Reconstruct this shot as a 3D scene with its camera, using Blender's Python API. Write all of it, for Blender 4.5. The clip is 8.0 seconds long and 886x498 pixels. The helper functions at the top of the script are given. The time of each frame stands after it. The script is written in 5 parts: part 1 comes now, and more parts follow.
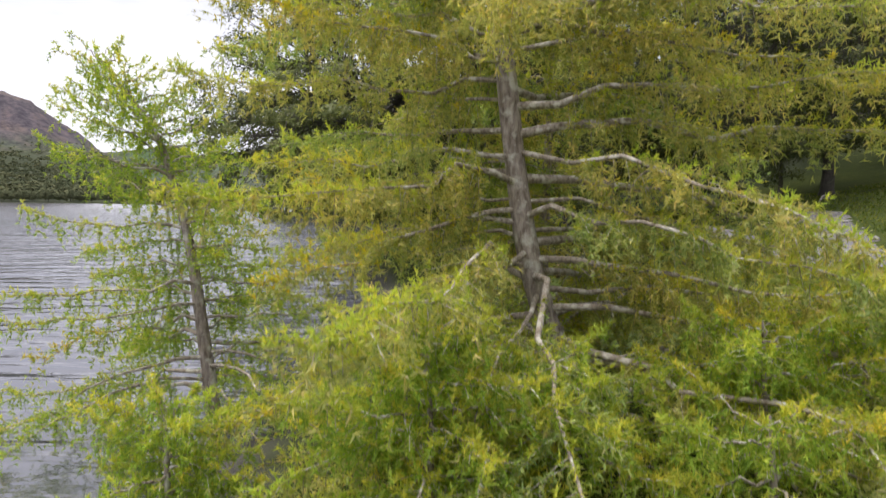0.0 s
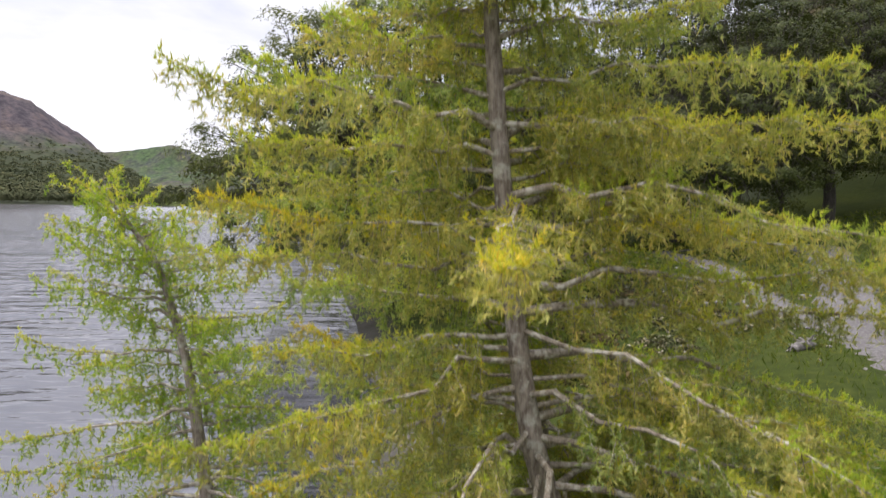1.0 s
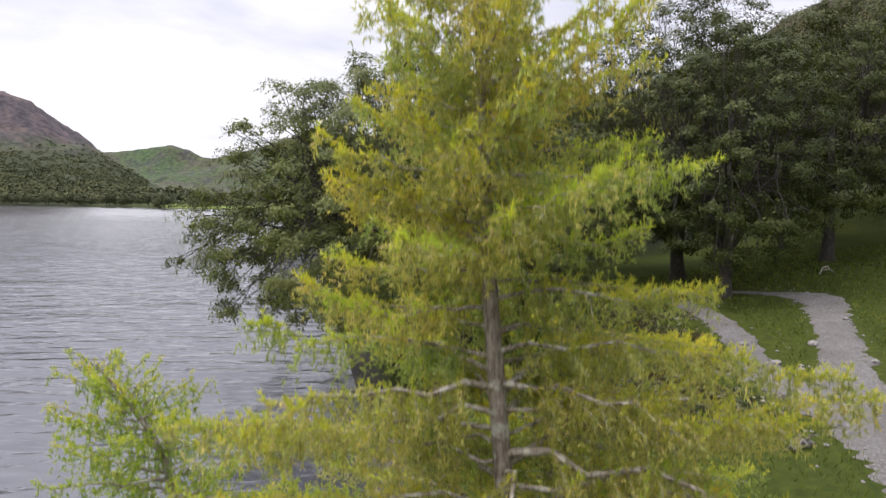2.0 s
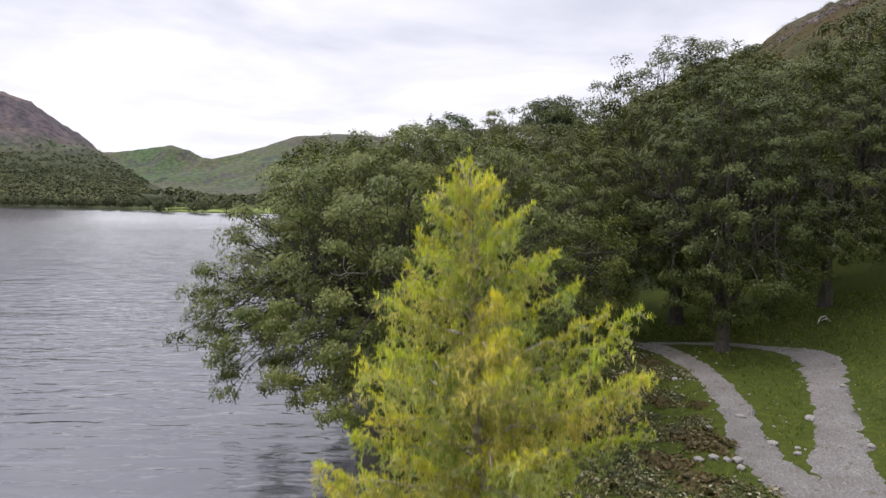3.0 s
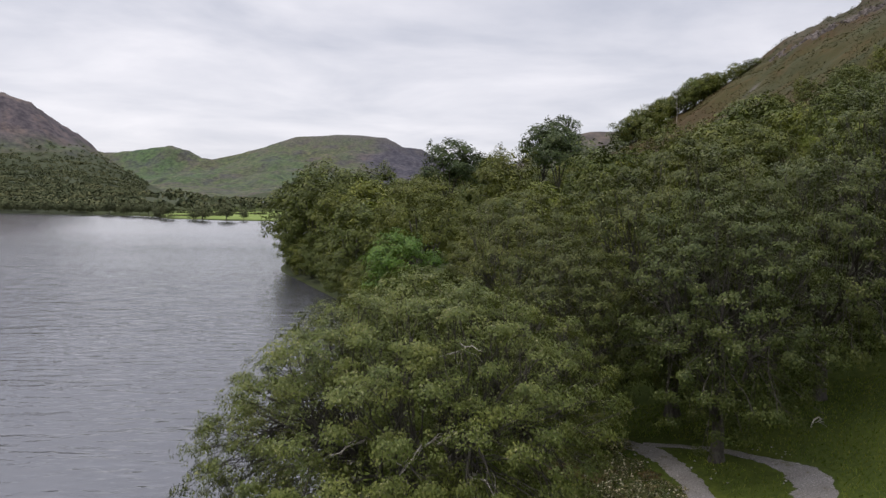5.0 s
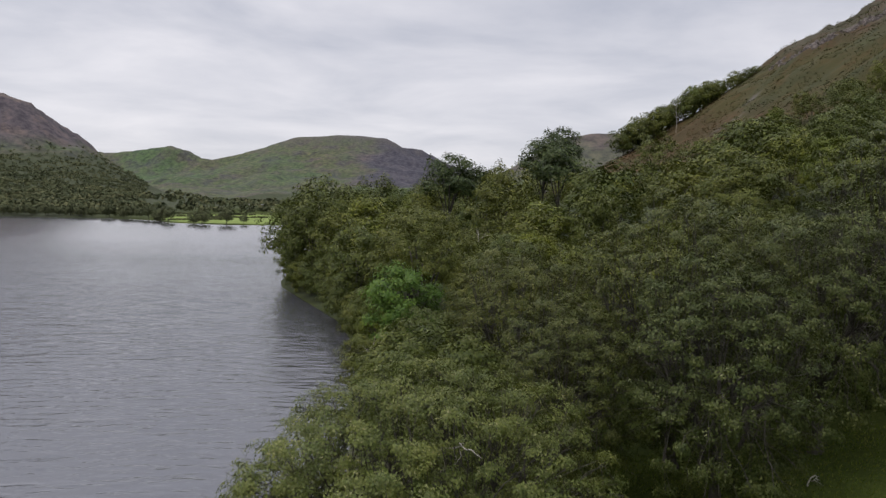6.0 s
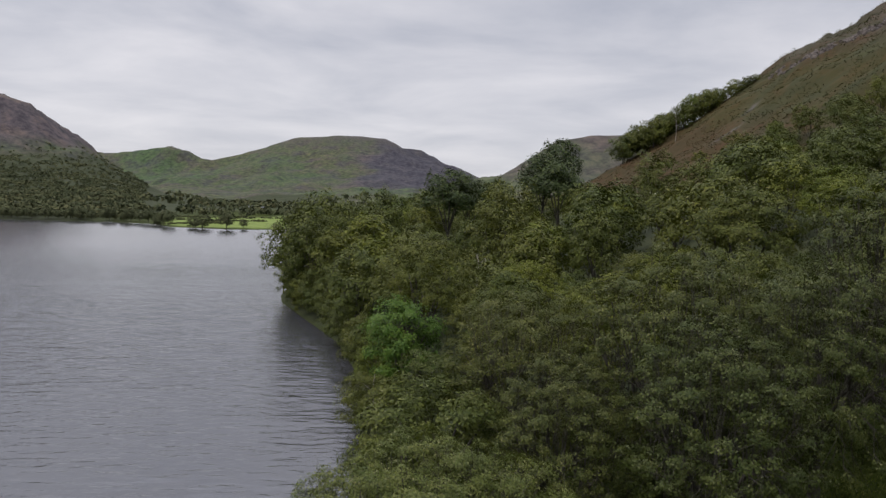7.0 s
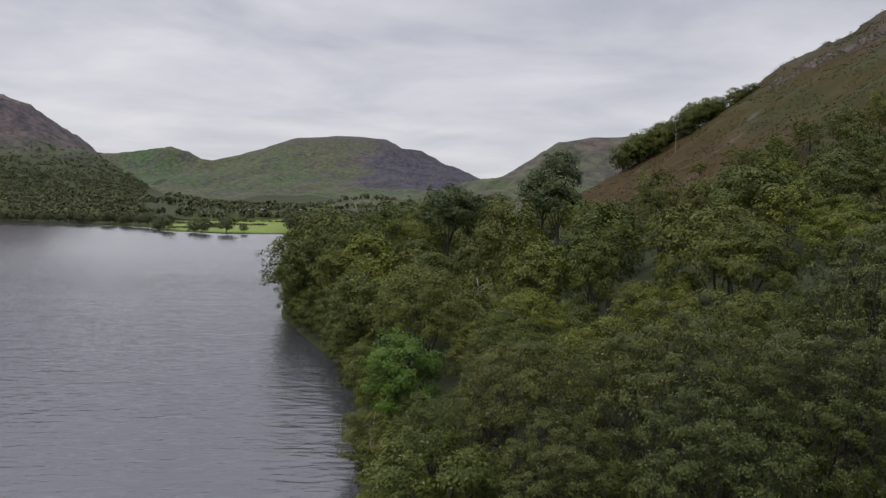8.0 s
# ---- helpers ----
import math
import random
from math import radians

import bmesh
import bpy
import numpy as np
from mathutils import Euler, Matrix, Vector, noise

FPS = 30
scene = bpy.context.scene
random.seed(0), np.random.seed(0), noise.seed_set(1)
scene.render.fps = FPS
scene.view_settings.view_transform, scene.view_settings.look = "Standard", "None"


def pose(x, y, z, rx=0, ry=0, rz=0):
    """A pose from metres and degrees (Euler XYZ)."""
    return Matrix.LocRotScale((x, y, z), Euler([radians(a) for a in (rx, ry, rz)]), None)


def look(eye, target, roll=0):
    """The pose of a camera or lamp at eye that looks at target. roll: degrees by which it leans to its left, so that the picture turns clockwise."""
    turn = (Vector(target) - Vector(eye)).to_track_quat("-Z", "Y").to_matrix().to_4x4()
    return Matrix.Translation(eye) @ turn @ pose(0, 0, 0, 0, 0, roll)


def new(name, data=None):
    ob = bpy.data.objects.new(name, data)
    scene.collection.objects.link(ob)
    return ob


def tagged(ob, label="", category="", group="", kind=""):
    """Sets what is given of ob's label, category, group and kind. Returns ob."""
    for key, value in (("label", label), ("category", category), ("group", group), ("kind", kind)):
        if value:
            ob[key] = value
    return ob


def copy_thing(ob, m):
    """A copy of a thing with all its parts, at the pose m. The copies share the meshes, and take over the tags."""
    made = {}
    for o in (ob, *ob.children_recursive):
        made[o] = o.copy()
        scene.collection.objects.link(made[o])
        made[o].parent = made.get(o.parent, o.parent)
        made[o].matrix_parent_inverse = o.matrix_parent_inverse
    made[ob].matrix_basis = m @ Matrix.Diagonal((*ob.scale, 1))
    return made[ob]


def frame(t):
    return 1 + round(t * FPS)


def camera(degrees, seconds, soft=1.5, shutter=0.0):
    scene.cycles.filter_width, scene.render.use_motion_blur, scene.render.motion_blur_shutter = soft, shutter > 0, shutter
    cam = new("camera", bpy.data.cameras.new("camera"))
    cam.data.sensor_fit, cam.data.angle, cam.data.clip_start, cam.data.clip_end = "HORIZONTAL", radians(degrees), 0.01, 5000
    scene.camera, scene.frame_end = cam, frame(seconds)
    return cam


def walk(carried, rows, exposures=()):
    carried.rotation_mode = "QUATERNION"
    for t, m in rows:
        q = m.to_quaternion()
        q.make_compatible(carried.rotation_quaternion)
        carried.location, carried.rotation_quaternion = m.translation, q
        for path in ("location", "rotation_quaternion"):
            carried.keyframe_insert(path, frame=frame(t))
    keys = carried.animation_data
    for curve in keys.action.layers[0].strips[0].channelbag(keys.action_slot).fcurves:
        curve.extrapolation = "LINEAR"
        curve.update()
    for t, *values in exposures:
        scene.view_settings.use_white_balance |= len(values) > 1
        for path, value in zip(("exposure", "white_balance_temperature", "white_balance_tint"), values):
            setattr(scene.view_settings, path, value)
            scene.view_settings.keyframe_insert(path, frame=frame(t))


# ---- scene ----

# ---------------------------------------------------------------- camera
cam = camera(65.4, 8.0, soft=1.4, shutter=0.3)
ROWS = [
    (0.0, 0.000, 0.000, 3.201, -3.814, 0.000, -0.481),
    (0.5, -0.017, 0.114, 4.015, -3.811, 0.002, -0.523),
    (1.0, -0.030, 0.201, 4.953, -3.809, 0.004, -0.562),
    (1.5, -0.038, 0.264, 6.109, -3.807, 0.004, -0.600),
    (2.0, -0.043, 0.305, 7.461, -3.806, 0.004, -0.637),
    (2.5, -0.047, 0.325, 8.949, -3.805, 0.003, -0.672),
    (3.0, -0.050, 0.329, 10.471, -3.806, 0.001, -0.705),
    (3.5, -0.053, 0.317, 11.951, -3.807, -0.001, -0.737),
    (4.0, -0.058, 0.293, 13.452, -3.808, -0.004, -0.767),
    (4.5, -0.065, 0.258, 15.054, -3.811, -0.009, -0.796),
    (5.0, -0.076, 0.215, 16.776, -3.814, -0.014, -0.823),
    (5.5, -0.093, 0.167, 18.606, -3.818, -0.019, -0.849),
    (6.0, -0.115, 0.115, 20.491, -3.822, -0.026, -0.873),
    (6.5, -0.144, 0.063, 22.380, -3.827, -0.033, -0.895),
    (7.0, -0.181, 0.012, 24.287, -3.833, -0.041, -0.916),
    (7.5, -0.227, -0.036, 26.232, -3.840, -0.050, -0.935),
    (8.0, -0.284, -0.076, 28.201, -3.847, -0.060, -0.953),
]
EXPOSURES = [(t, e, 6500, tint) for t, e, tint in ((0.0, 0.58, 17), (1.0, 0.51, 17), (2.2, 0.44, 17), (3.5, 0.32, 16), (5.0, 0.06, 15), (8.0, -0.28, 14))]
walk(cam, [(t, pose(x, y, z, 90 + pitch, roll, yaw)) for t, x, y, z, pitch, yaw, roll in ROWS], EXPOSURES)

# ---------------------------------------------------------------- world and sun
SUN_EL, SUN_AZ = 60.0, -100.0   # degrees; azimuth from +y, clockwise positive


def make_world():
    world = bpy.data.worlds.new("overcast_sky")
    scene.world = world
    world.use_nodes = True
    nt = world.node_tree
    nt.nodes.clear()
    N, L = nt.nodes.new, nt.links.new
    out = N("ShaderNodeOutputWorld")
    sky = N("ShaderNodeTexSky")
    sky.sky_type, sky.sun_disc = "NISHITA", False
    sky.sun_elevation, sky.sun_rotation = radians(SUN_EL), radians(SUN_AZ)
    sky_bg = N("ShaderNodeBackground")
    sky_bg.inputs["Strength"].default_value = 0.08
    L(sky.outputs[0], sky_bg.inputs["Color"])
    # cloud deck: the view direction laid on a flat layer overhead
    tc = N("ShaderNodeTexCoord")
    sep = N("ShaderNodeSeparateXYZ")
    L(tc.outputs["Generated"], sep.inputs[0])
    up = N("ShaderNodeMath"); up.operation = "ABSOLUTE"
    L(sep.outputs["Z"], up.inputs[0])
    add = N("ShaderNodeMath"); add.operation = "ADD"; add.inputs[1].default_value = 0.09
    L(up.outputs[0], add.inputs[0])
    dx = N("ShaderNodeMath"); dx.operation = "DIVIDE"
    dy = N("ShaderNodeMath"); dy.operation = "DIVIDE"
    L(sep.outputs["X"], dx.inputs[0]); L(add.outputs[0], dx.inputs[1])
    L(sep.outputs["Y"], dy.inputs[0]); L(add.outputs[0], dy.inputs[1])
    comb = N("ShaderNodeCombineXYZ")
    L(dx.outputs[0], comb.inputs[0]); L(dy.outputs[0], comb.inputs[1])
    n1 = N("ShaderNodeTexNoise")
    n1.inputs["Scale"].default_value, n1.inputs["Detail"].default_value = 0.75, 6
    n1.inputs["Roughness"].default_value, n1.inputs["Distortion"].default_value = 0.52, 0.3
    L(comb.outputs[0], n1.inputs["Vector"])
    ramp = N("ShaderNodeValToRGB")
    ramp.color_ramp.elements[0].position, ramp.color_ramp.elements[1].position = 0.33, 0.68
    ramp.color_ramp.elements[0].color = (0.40, 0.44, 0.52, 1)
    ramp.color_ramp.elements[1].color = (0.86, 0.865, 0.89, 1)
    L(n1.outputs["Fac"], ramp.inputs[0])
    # the deck thins and brightens towards the horizon
    hz = N("ShaderNodeMapRange")
    hz.inputs["From Min"].default_value, hz.inputs["From Max"].default_value = 0.0, 0.32
    hz.inputs["To Min"].default_value, hz.inputs["To Max"].default_value = 0.7, 0.0
    L(up.outputs[0], hz.inputs["Value"])
    mixc = N("ShaderNodeMixRGB")
    mixc.inputs["Color2"].default_value = (0.82, 0.83, 0.85, 1)
    L(hz.outputs[0], mixc.inputs["Fac"]); L(ramp.outputs[0], mixc.inputs["Color1"])
    cloud_bg = N("ShaderNodeBackground")
    L(mixc.outputs[0], cloud_bg.inputs["Color"])
    # an overcast sky is brightest overhead
    zen = N("ShaderNodeMapRange")
    zen.interpolation_type = "SMOOTHSTEP"
    zen.inputs["From Min"].default_value, zen.inputs["From Max"].default_value = 0.3, 0.95
    zen.inputs["To Min"].default_value, zen.inputs["To Max"].default_value = 1.13, 2.65
    L(up.outputs[0], zen.inputs["Value"]); L(zen.outputs[0], cloud_bg.inputs["Strength"])
    mix = N("ShaderNodeMixShader")
    mix.inputs[0].default_value = 0.88
    L(sky_bg.outputs[0], mix.inputs[1]); L(cloud_bg.outputs[0], mix.inputs[2])
    L(mix.outputs[0], out.inputs["Surface"])


make_world()
sun_data = bpy.data.lights.new("sun", "SUN")
sun_data.energy, sun_data.angle, sun_data.color = 2.2, radians(30), (1.0, 0.95, 0.87)
sun = new("sun", sun_data)
_el, _az = radians(SUN_EL), radians(SUN_AZ)
sun.matrix_world = look((math.sin(_az) * math.cos(_el) * 100, math.cos(_az) * math.cos(_el) * 100, math.sin(_el) * 100), (0, 0, 0))


# ---------------------------------------------------------------- materials
def material(name):
    m = bpy.data.materials.new(name)
    m.use_nodes = True
    nt = m.node_tree
    return m, nt, nt.nodes["Principled BSDF"], nt.nodes.new, nt.links.new


def rgb(c):
    return (c[0], c[1], c[2], 1)


def noise_node(nt, scale, detail=4, rough=0.55, vec=None, distort=0.0):
    n = nt.nodes.new("ShaderNodeTexNoise")
    n.inputs["Scale"].default_value, n.inputs["Detail"].default_value = scale, detail
    n.inputs["Roughness"].default_value, n.inputs["Distortion"].default_value = rough, distort
    if vec is not None:
        nt.links.new(vec, n.inputs["Vector"])
    return n


def ramp_node(nt, fac, stops):
    r = nt.nodes.new("ShaderNodeValToRGB")
    els = r.color_ramp.elements
    while len(els) < len(stops):
        els.new(0.5)
    for e, (p, c) in zip(els, stops):
        e.position, e.color = p, rgb(c)
    nt.links.new(fac, r.inputs[0])
    return r


def mix_node(nt, fac, a, b, mode="MIX"):
    m = nt.nodes.new("ShaderNodeMixRGB")
    m.blend_type = mode
    for i, v in enumerate((fac, a, b)):
        if isinstance(v, (int, float)):
            m.inputs[i].default_value = v
        elif isinstance(v, tuple):
            m.inputs[i].default_value = rgb(v)
        else:
            nt.links.new(v, m.inputs[i])
    return m


def bump_node(nt, height, bsdf, strength=0.4, distance=0.05):
    b = nt.nodes.new("ShaderNodeBump")
    b.inputs["Strength"].default_value, b.inputs["Distance"].default_value = strength, distance
    nt.links.new(height, b.inputs["Height"])
    nt.links.new(b.outputs[0], bsdf.inputs["Normal"])
    return b


def leaf_material(name, stops, obj_stops=None, translucent=0.3, rough=0.5, patch=0.35, gloss=0.16):
    """Leaves: a colour for each leaf, a second variation tree by tree, light let through."""
    m, nt, bsdf, N, L = material(name)
    geo = N("ShaderNodeNewGeometry")
    r = ramp_node(nt, geo.outputs["Random Per Island"], stops)
    col = r.outputs[0]
    if obj_stops:
        oi = N("ShaderNodeObjectInfo")
        orr = ramp_node(nt, oi.outputs["Random"], obj_stops)
        col = mix_node(nt, 1.0, col, orr.outputs[0], "MULTIPLY").outputs[0]
    tc = N("ShaderNodeTexCoord")
    n = noise_node(nt, patch, 3, 0.6, tc.outputs["Object"])
    pr = ramp_node(nt, n.outputs["Fac"], [(0.35, (0.78, 0.84, 0.8)), (0.65, (1.2, 1.14, 1.0))])
    col = mix_node(nt, 1.0, col, pr.outputs[0], "MULTIPLY").outputs[0]
    L(col, bsdf.inputs["Base Color"])
    bsdf.inputs["Roughness"].default_value = rough
    bsdf.inputs["Specular IOR Level"].default_value = gloss
    tr = N("ShaderNodeBsdfTranslucent")
    trc = mix_node(nt, 1.0, col, (1.15, 1.2, 0.6), "MULTIPLY")
    L(trc.outputs[0], tr.inputs["Color"])
    ms = N("ShaderNodeMixShader")
    ms.inputs[0].default_value = translucent
    L(bsdf.outputs[0], ms.inputs[1]); L(tr.outputs[0], ms.inputs[2])
    L(ms.outputs[0], nt.nodes["Material Output"].inputs["Surface"])
    return m


def bark_material(name, dark, light, lichen=(0.42, 0.42, 0.36), lichen_from=0.56, scale=9.0):
    m, nt, bsdf, N, L = material(name)
    tc = N("ShaderNodeTexCoord")
    mp = N("ShaderNodeMapping")
    mp.inputs["Scale"].default_value = (1, 1, 0.28)
    L(tc.outputs["Object"], mp.inputs["Vector"])
    n = noise_node(nt, scale * 2.2, 6, 0.65, mp.outputs[0])
    n2 = noise_node(nt, scale * 0.6, 4, 0.6, tc.outputs["Object"])
    r = ramp_node(nt, n.outputs["Fac"], [(0.34, dark), (0.66, light)])
    lr = ramp_node(nt, n2.outputs["Fac"], [(lichen_from, (0, 0, 0)), (lichen_from + 0.12, (1, 1, 1))])
    c = mix_node(nt, lr.outputs[0], r.outputs[0], lichen)
    L(c.outputs[0], bsdf.inputs["Base Color"])
    bsdf.inputs["Roughness"].default_value = 0.9
    bump_node(nt, n.outputs["Fac"], bsdf, 0.7, 0.02)
    return m


LARCH_LEAF = leaf_material("larch_needles", [(0.0, (0.24, 0.275, 0.10)), (0.4, (0.39, 0.405, 0.145)), (0.75, (0.51, 0.475, 0.175)), (0.93, (0.59, 0.48, 0.19)), (1.0, (0.50, 0.42, 0.28))],
                           obj_stops=[(0.0, (0.75, 0.95, 0.9)), (0.55, (1.0, 1.0, 1.0)), (0.9, (1.06, 1.0, 0.92)), (1.0, (1.1, 1.0, 0.85))], translucent=0.5, rough=0.55, patch=1.6)
LARCH_TIP = leaf_material("larch_tip_needles", [(0.0, (0.35, 0.42, 0.07)), (0.5, (0.50, 0.52, 0.09)), (0.85, (0.62, 0.55, 0.10)), (1.0, (0.64, 0.50, 0.11))],
                          obj_stops=[(0.0, (0.85, 1.0, 0.85)), (0.6, (1.0, 1.0, 1.0)), (0.9, (1.06, 1.0, 0.85)), (1.0, (1.15, 0.97, 0.7))], translucent=0.5, rough=0.55, patch=1.6)
YOUNG_LEAF = leaf_material("young_larch_needles", [(0.0, (0.16, 0.26, 0.04)), (0.5, (0.28, 0.40, 0.055)), (0.9, (0.41, 0.46, 0.07)), (1.0, (0.45, 0.40, 0.18))], translucent=0.5, patch=1.6)
NEAR_OAK_LEAF = leaf_material("near_oak_leaves", [(0.0, (0.035, 0.046, 0.011)), (0.5, (0.057, 0.069, 0.017)), (0.9, (0.088, 0.098, 0.026)), (1.0, (0.16, 0.16, 0.08))],
                              obj_stops=[(0.0, (0.85, 0.92, 0.95)), (0.5, (1.0, 1.0, 1.0)), (1.0, (1.12, 1.08, 0.95))], translucent=0.14, rough=0.45, gloss=0.14, patch=0.7)
GREAT_OAK_LEAF = leaf_material("great_oak_leaves", [(0.0, (0.056, 0.074, 0.017)), (0.5, (0.088, 0.108, 0.026)), (0.9, (0.125, 0.142, 0.038)), (1.0, (0.20, 0.20, 0.10))], translucent=0.16, rough=0.45, gloss=0.16, patch=0.6)
OAK_LEAF = leaf_material("oak_leaves", [(0.0, (0.043, 0.052, 0.011)), (0.5, (0.073, 0.085, 0.018)), (0.9, (0.110, 0.120, 0.026)), (1.0, (0.15, 0.15, 0.07))],
                         obj_stops=[(0.0, (0.70, 0.80, 0.85)), (0.4, (0.92, 0.97, 1.0)), (0.65, (1.06, 1.03, 0.95)), (0.88, (1.32, 1.34, 0.8)), (1.0, (0.8, 1.0, 0.75))], translucent=0.1, rough=0.5, gloss=0.12, patch=0.5)
GREEN_LEAF = leaf_material("sycamore_leaves", [(0.0, (0.044, 0.092, 0.013)), (0.6, (0.070, 0.132, 0.020)), (1.0, (0.11, 0.17, 0.03))], translucent=0.15, rough=0.45, gloss=0.15)
PINE_LEAF = leaf_material("pine_needles", [(0.0, (0.026, 0.042, 0.013)), (0.7, (0.045, 0.066, 0.019)), (1.0, (0.07, 0.09, 0.027))], translucent=0.1)
FAR_LEAF = leaf_material("far_leaves", [(0.0, (0.052, 0.061, 0.032)), (0.7, (0.074, 0.084, 0.042)), (1.0, (0.10, 0.098, 0.05))], translucent=0.0, rough=0.9, patch=0.01)
LARCH_BARK = bark_material("larch_bark", (0.10, 0.075, 0.055), (0.36, 0.31, 0.26), (0.47, 0.45, 0.38), 0.54)
TWIG_BARK = bark_material("larch_twig_bark", (0.13, 0.10, 0.07), (0.40, 0.35, 0.28), (0.55, 0.52, 0.44), 0.5, 14)
OAK_BARK = bark_material("oak_bark", (0.026, 0.022, 0.018), (0.07, 0.062, 0.050), (0.09, 0.095, 0.06), 0.58, 5)
PALE_BARK = bark_material("pale_dead_bark", (0.18, 0.16, 0.14), (0.42, 0.39, 0.35), (0.5, 0.5, 0.45), 0.6, 6)


def make_ground_material():
    m, nt, bsdf, N, L = material("ground_cover")
    tc = N("ShaderNodeTexCoord")
    P = tc.outputs["Object"]
    cov = N("ShaderNodeVertexColor"); cov.layer_name = "cover"
    sep = N("ShaderNodeSeparateColor")
    L(cov.outputs["Color"], sep.inputs[0])
    fine = noise_node(nt, 3.0, 8, 0.7, P)
    mid = noise_node(nt, 0.12, 6, 0.6, P)
    far = noise_node(nt, 0.011, 8, 0.62, P)
    huge = noise_node(nt, 0.0026, 6, 0.6, P)
    g = ramp_node(nt, fine.outputs["Fac"], [(0.25, (0.016, 0.027, 0.004)), (0.55, (0.038, 0.054, 0.008)), (0.8, (0.078, 0.086, 0.018))])
    g2 = ramp_node(nt, mid.outputs["Fac"], [(0.3, (0.8, 0.85, 0.8)), (0.7, (1.3, 1.15, 1.0))])
    grass = mix_node(nt, 1.0, g.outputs[0], g2.outputs[0], "MULTIPLY")
    br = ramp_node(nt, mid.outputs["Fac"], [(0.3, (0.020, 0.026, 0.009)), (0.42, (0.048, 0.032, 0.013)), (0.5, (0.042, 0.033, 0.013)), (0.58, (0.062, 0.034, 0.016)), (0.72, (0.030, 0.036, 0.012))])
    fell = ramp_node(nt, far.outputs["Fac"], [(0.3, (0.040, 0.049, 0.040)), (0.44, (0.066, 0.085, 0.043)), (0.56, (0.066, 0.069, 0.052)), (0.72, (0.046, 0.047, 0.055))])
    crag = noise_node(nt, 0.045, 8, 0.7, P)
    cr = ramp_node(nt, crag.outputs["Fac"], [(0.36, (0.55, 0.55, 0.6)), (0.5, (1.0, 1.0, 1.0)), (0.64, (1.5, 1.42, 1.3))])
    fell2 = ramp_node(nt, huge.outputs["Fac"], [(0.35, (0.8, 1.0, 0.85)), (0.6, (1.1, 0.95, 1.0))])
    fellc = mix_node(nt, 1.0, fell.outputs[0], fell2.outputs[0], "MULTIPLY")
    pf = ramp_node(nt, mid.outputs["Fac"], [(0.3, (0.115, 0.165, 0.035)), (0.7, (0.19, 0.24, 0.07))])
    rock = ramp_node(nt, mid.outputs["Fac"], [(0.35, (0.04, 0.037, 0.034)), (0.6, (0.11, 0.10, 0.092))])
    c = mix_node(nt, sep.outputs[0], grass.outputs[0], br.outputs[0])
    alpha = cov.outputs["Alpha"]
    c = mix_node(nt, alpha, c.outputs[0], fellc.outputs[0])
    cov2 = N("ShaderNodeVertexColor"); cov2.layer_name = "cover_b"
    sep2 = N("ShaderNodeSeparateColor")
    L(cov2.outputs["Color"], sep2.inputs[0])
    hea = ramp_node(nt, far.outputs["Fac"], [(0.3, (0.042, 0.039, 0.046)), (0.5, (0.078, 0.066, 0.072)), (0.7, (0.105, 0.080, 0.070))])
    wod = ramp_node(nt, mid.outputs["Fac"], [(0.3, (0.028, 0.036, 0.018)), (0.6, (0.044, 0.052, 0.026)), (0.75, (0.058, 0.060, 0.030))])
    c = mix_node(nt, sep2.outputs[0], c.outputs[0], hea.outputs[0])
    # bluish grey that colours haze and shade into the farthest fell's right side
    haze_shade = ramp_node(nt, far.outputs["Fac"], [(0.3, (0.032, 0.033, 0.046)), (0.6, (0.052, 0.051, 0.064)), (0.75, (0.064, 0.070, 0.060))])
    c = mix_node(nt, sep2.outputs[2], c.outputs[0], haze_shade.outputs[0])
    crc = mix_node(nt, 1.0, c.outputs[0], cr.outputs[0], "MULTIPLY")
    c = mix_node(nt, cov.outputs["Alpha"], c.outputs[0], crc.outputs[0])
    c = mix_node(nt, sep2.outputs[1], c.outputs[0], wod.outputs[0])
    c = mix_node(nt, sep.outputs[1], c.outputs[0], pf.outputs[0])
    rk = N("ShaderNodeMath"); rk.operation = "MULTIPLY"
    rr = ramp_node(nt, fine.outputs["Fac"], [(0.3, (0.5, 0.5, 0.5)), (0.5, (1, 1, 1))])
    L(sep.outputs[2], rk.inputs[0]); L(rr.outputs[0], rk.inputs[1])
    c = mix_node(nt, rk.outputs[0], c.outputs[0], rock.outputs[0])
    L(c.outputs[0], bsdf.inputs["Base Color"])
    bsdf.inputs["Roughness"].default_value = 0.95
    bsdf.inputs["Specular IOR Level"].default_value = 0.15
    bump_node(nt, fine.outputs["Fac"], bsdf, 0.6, 0.08)
    return m


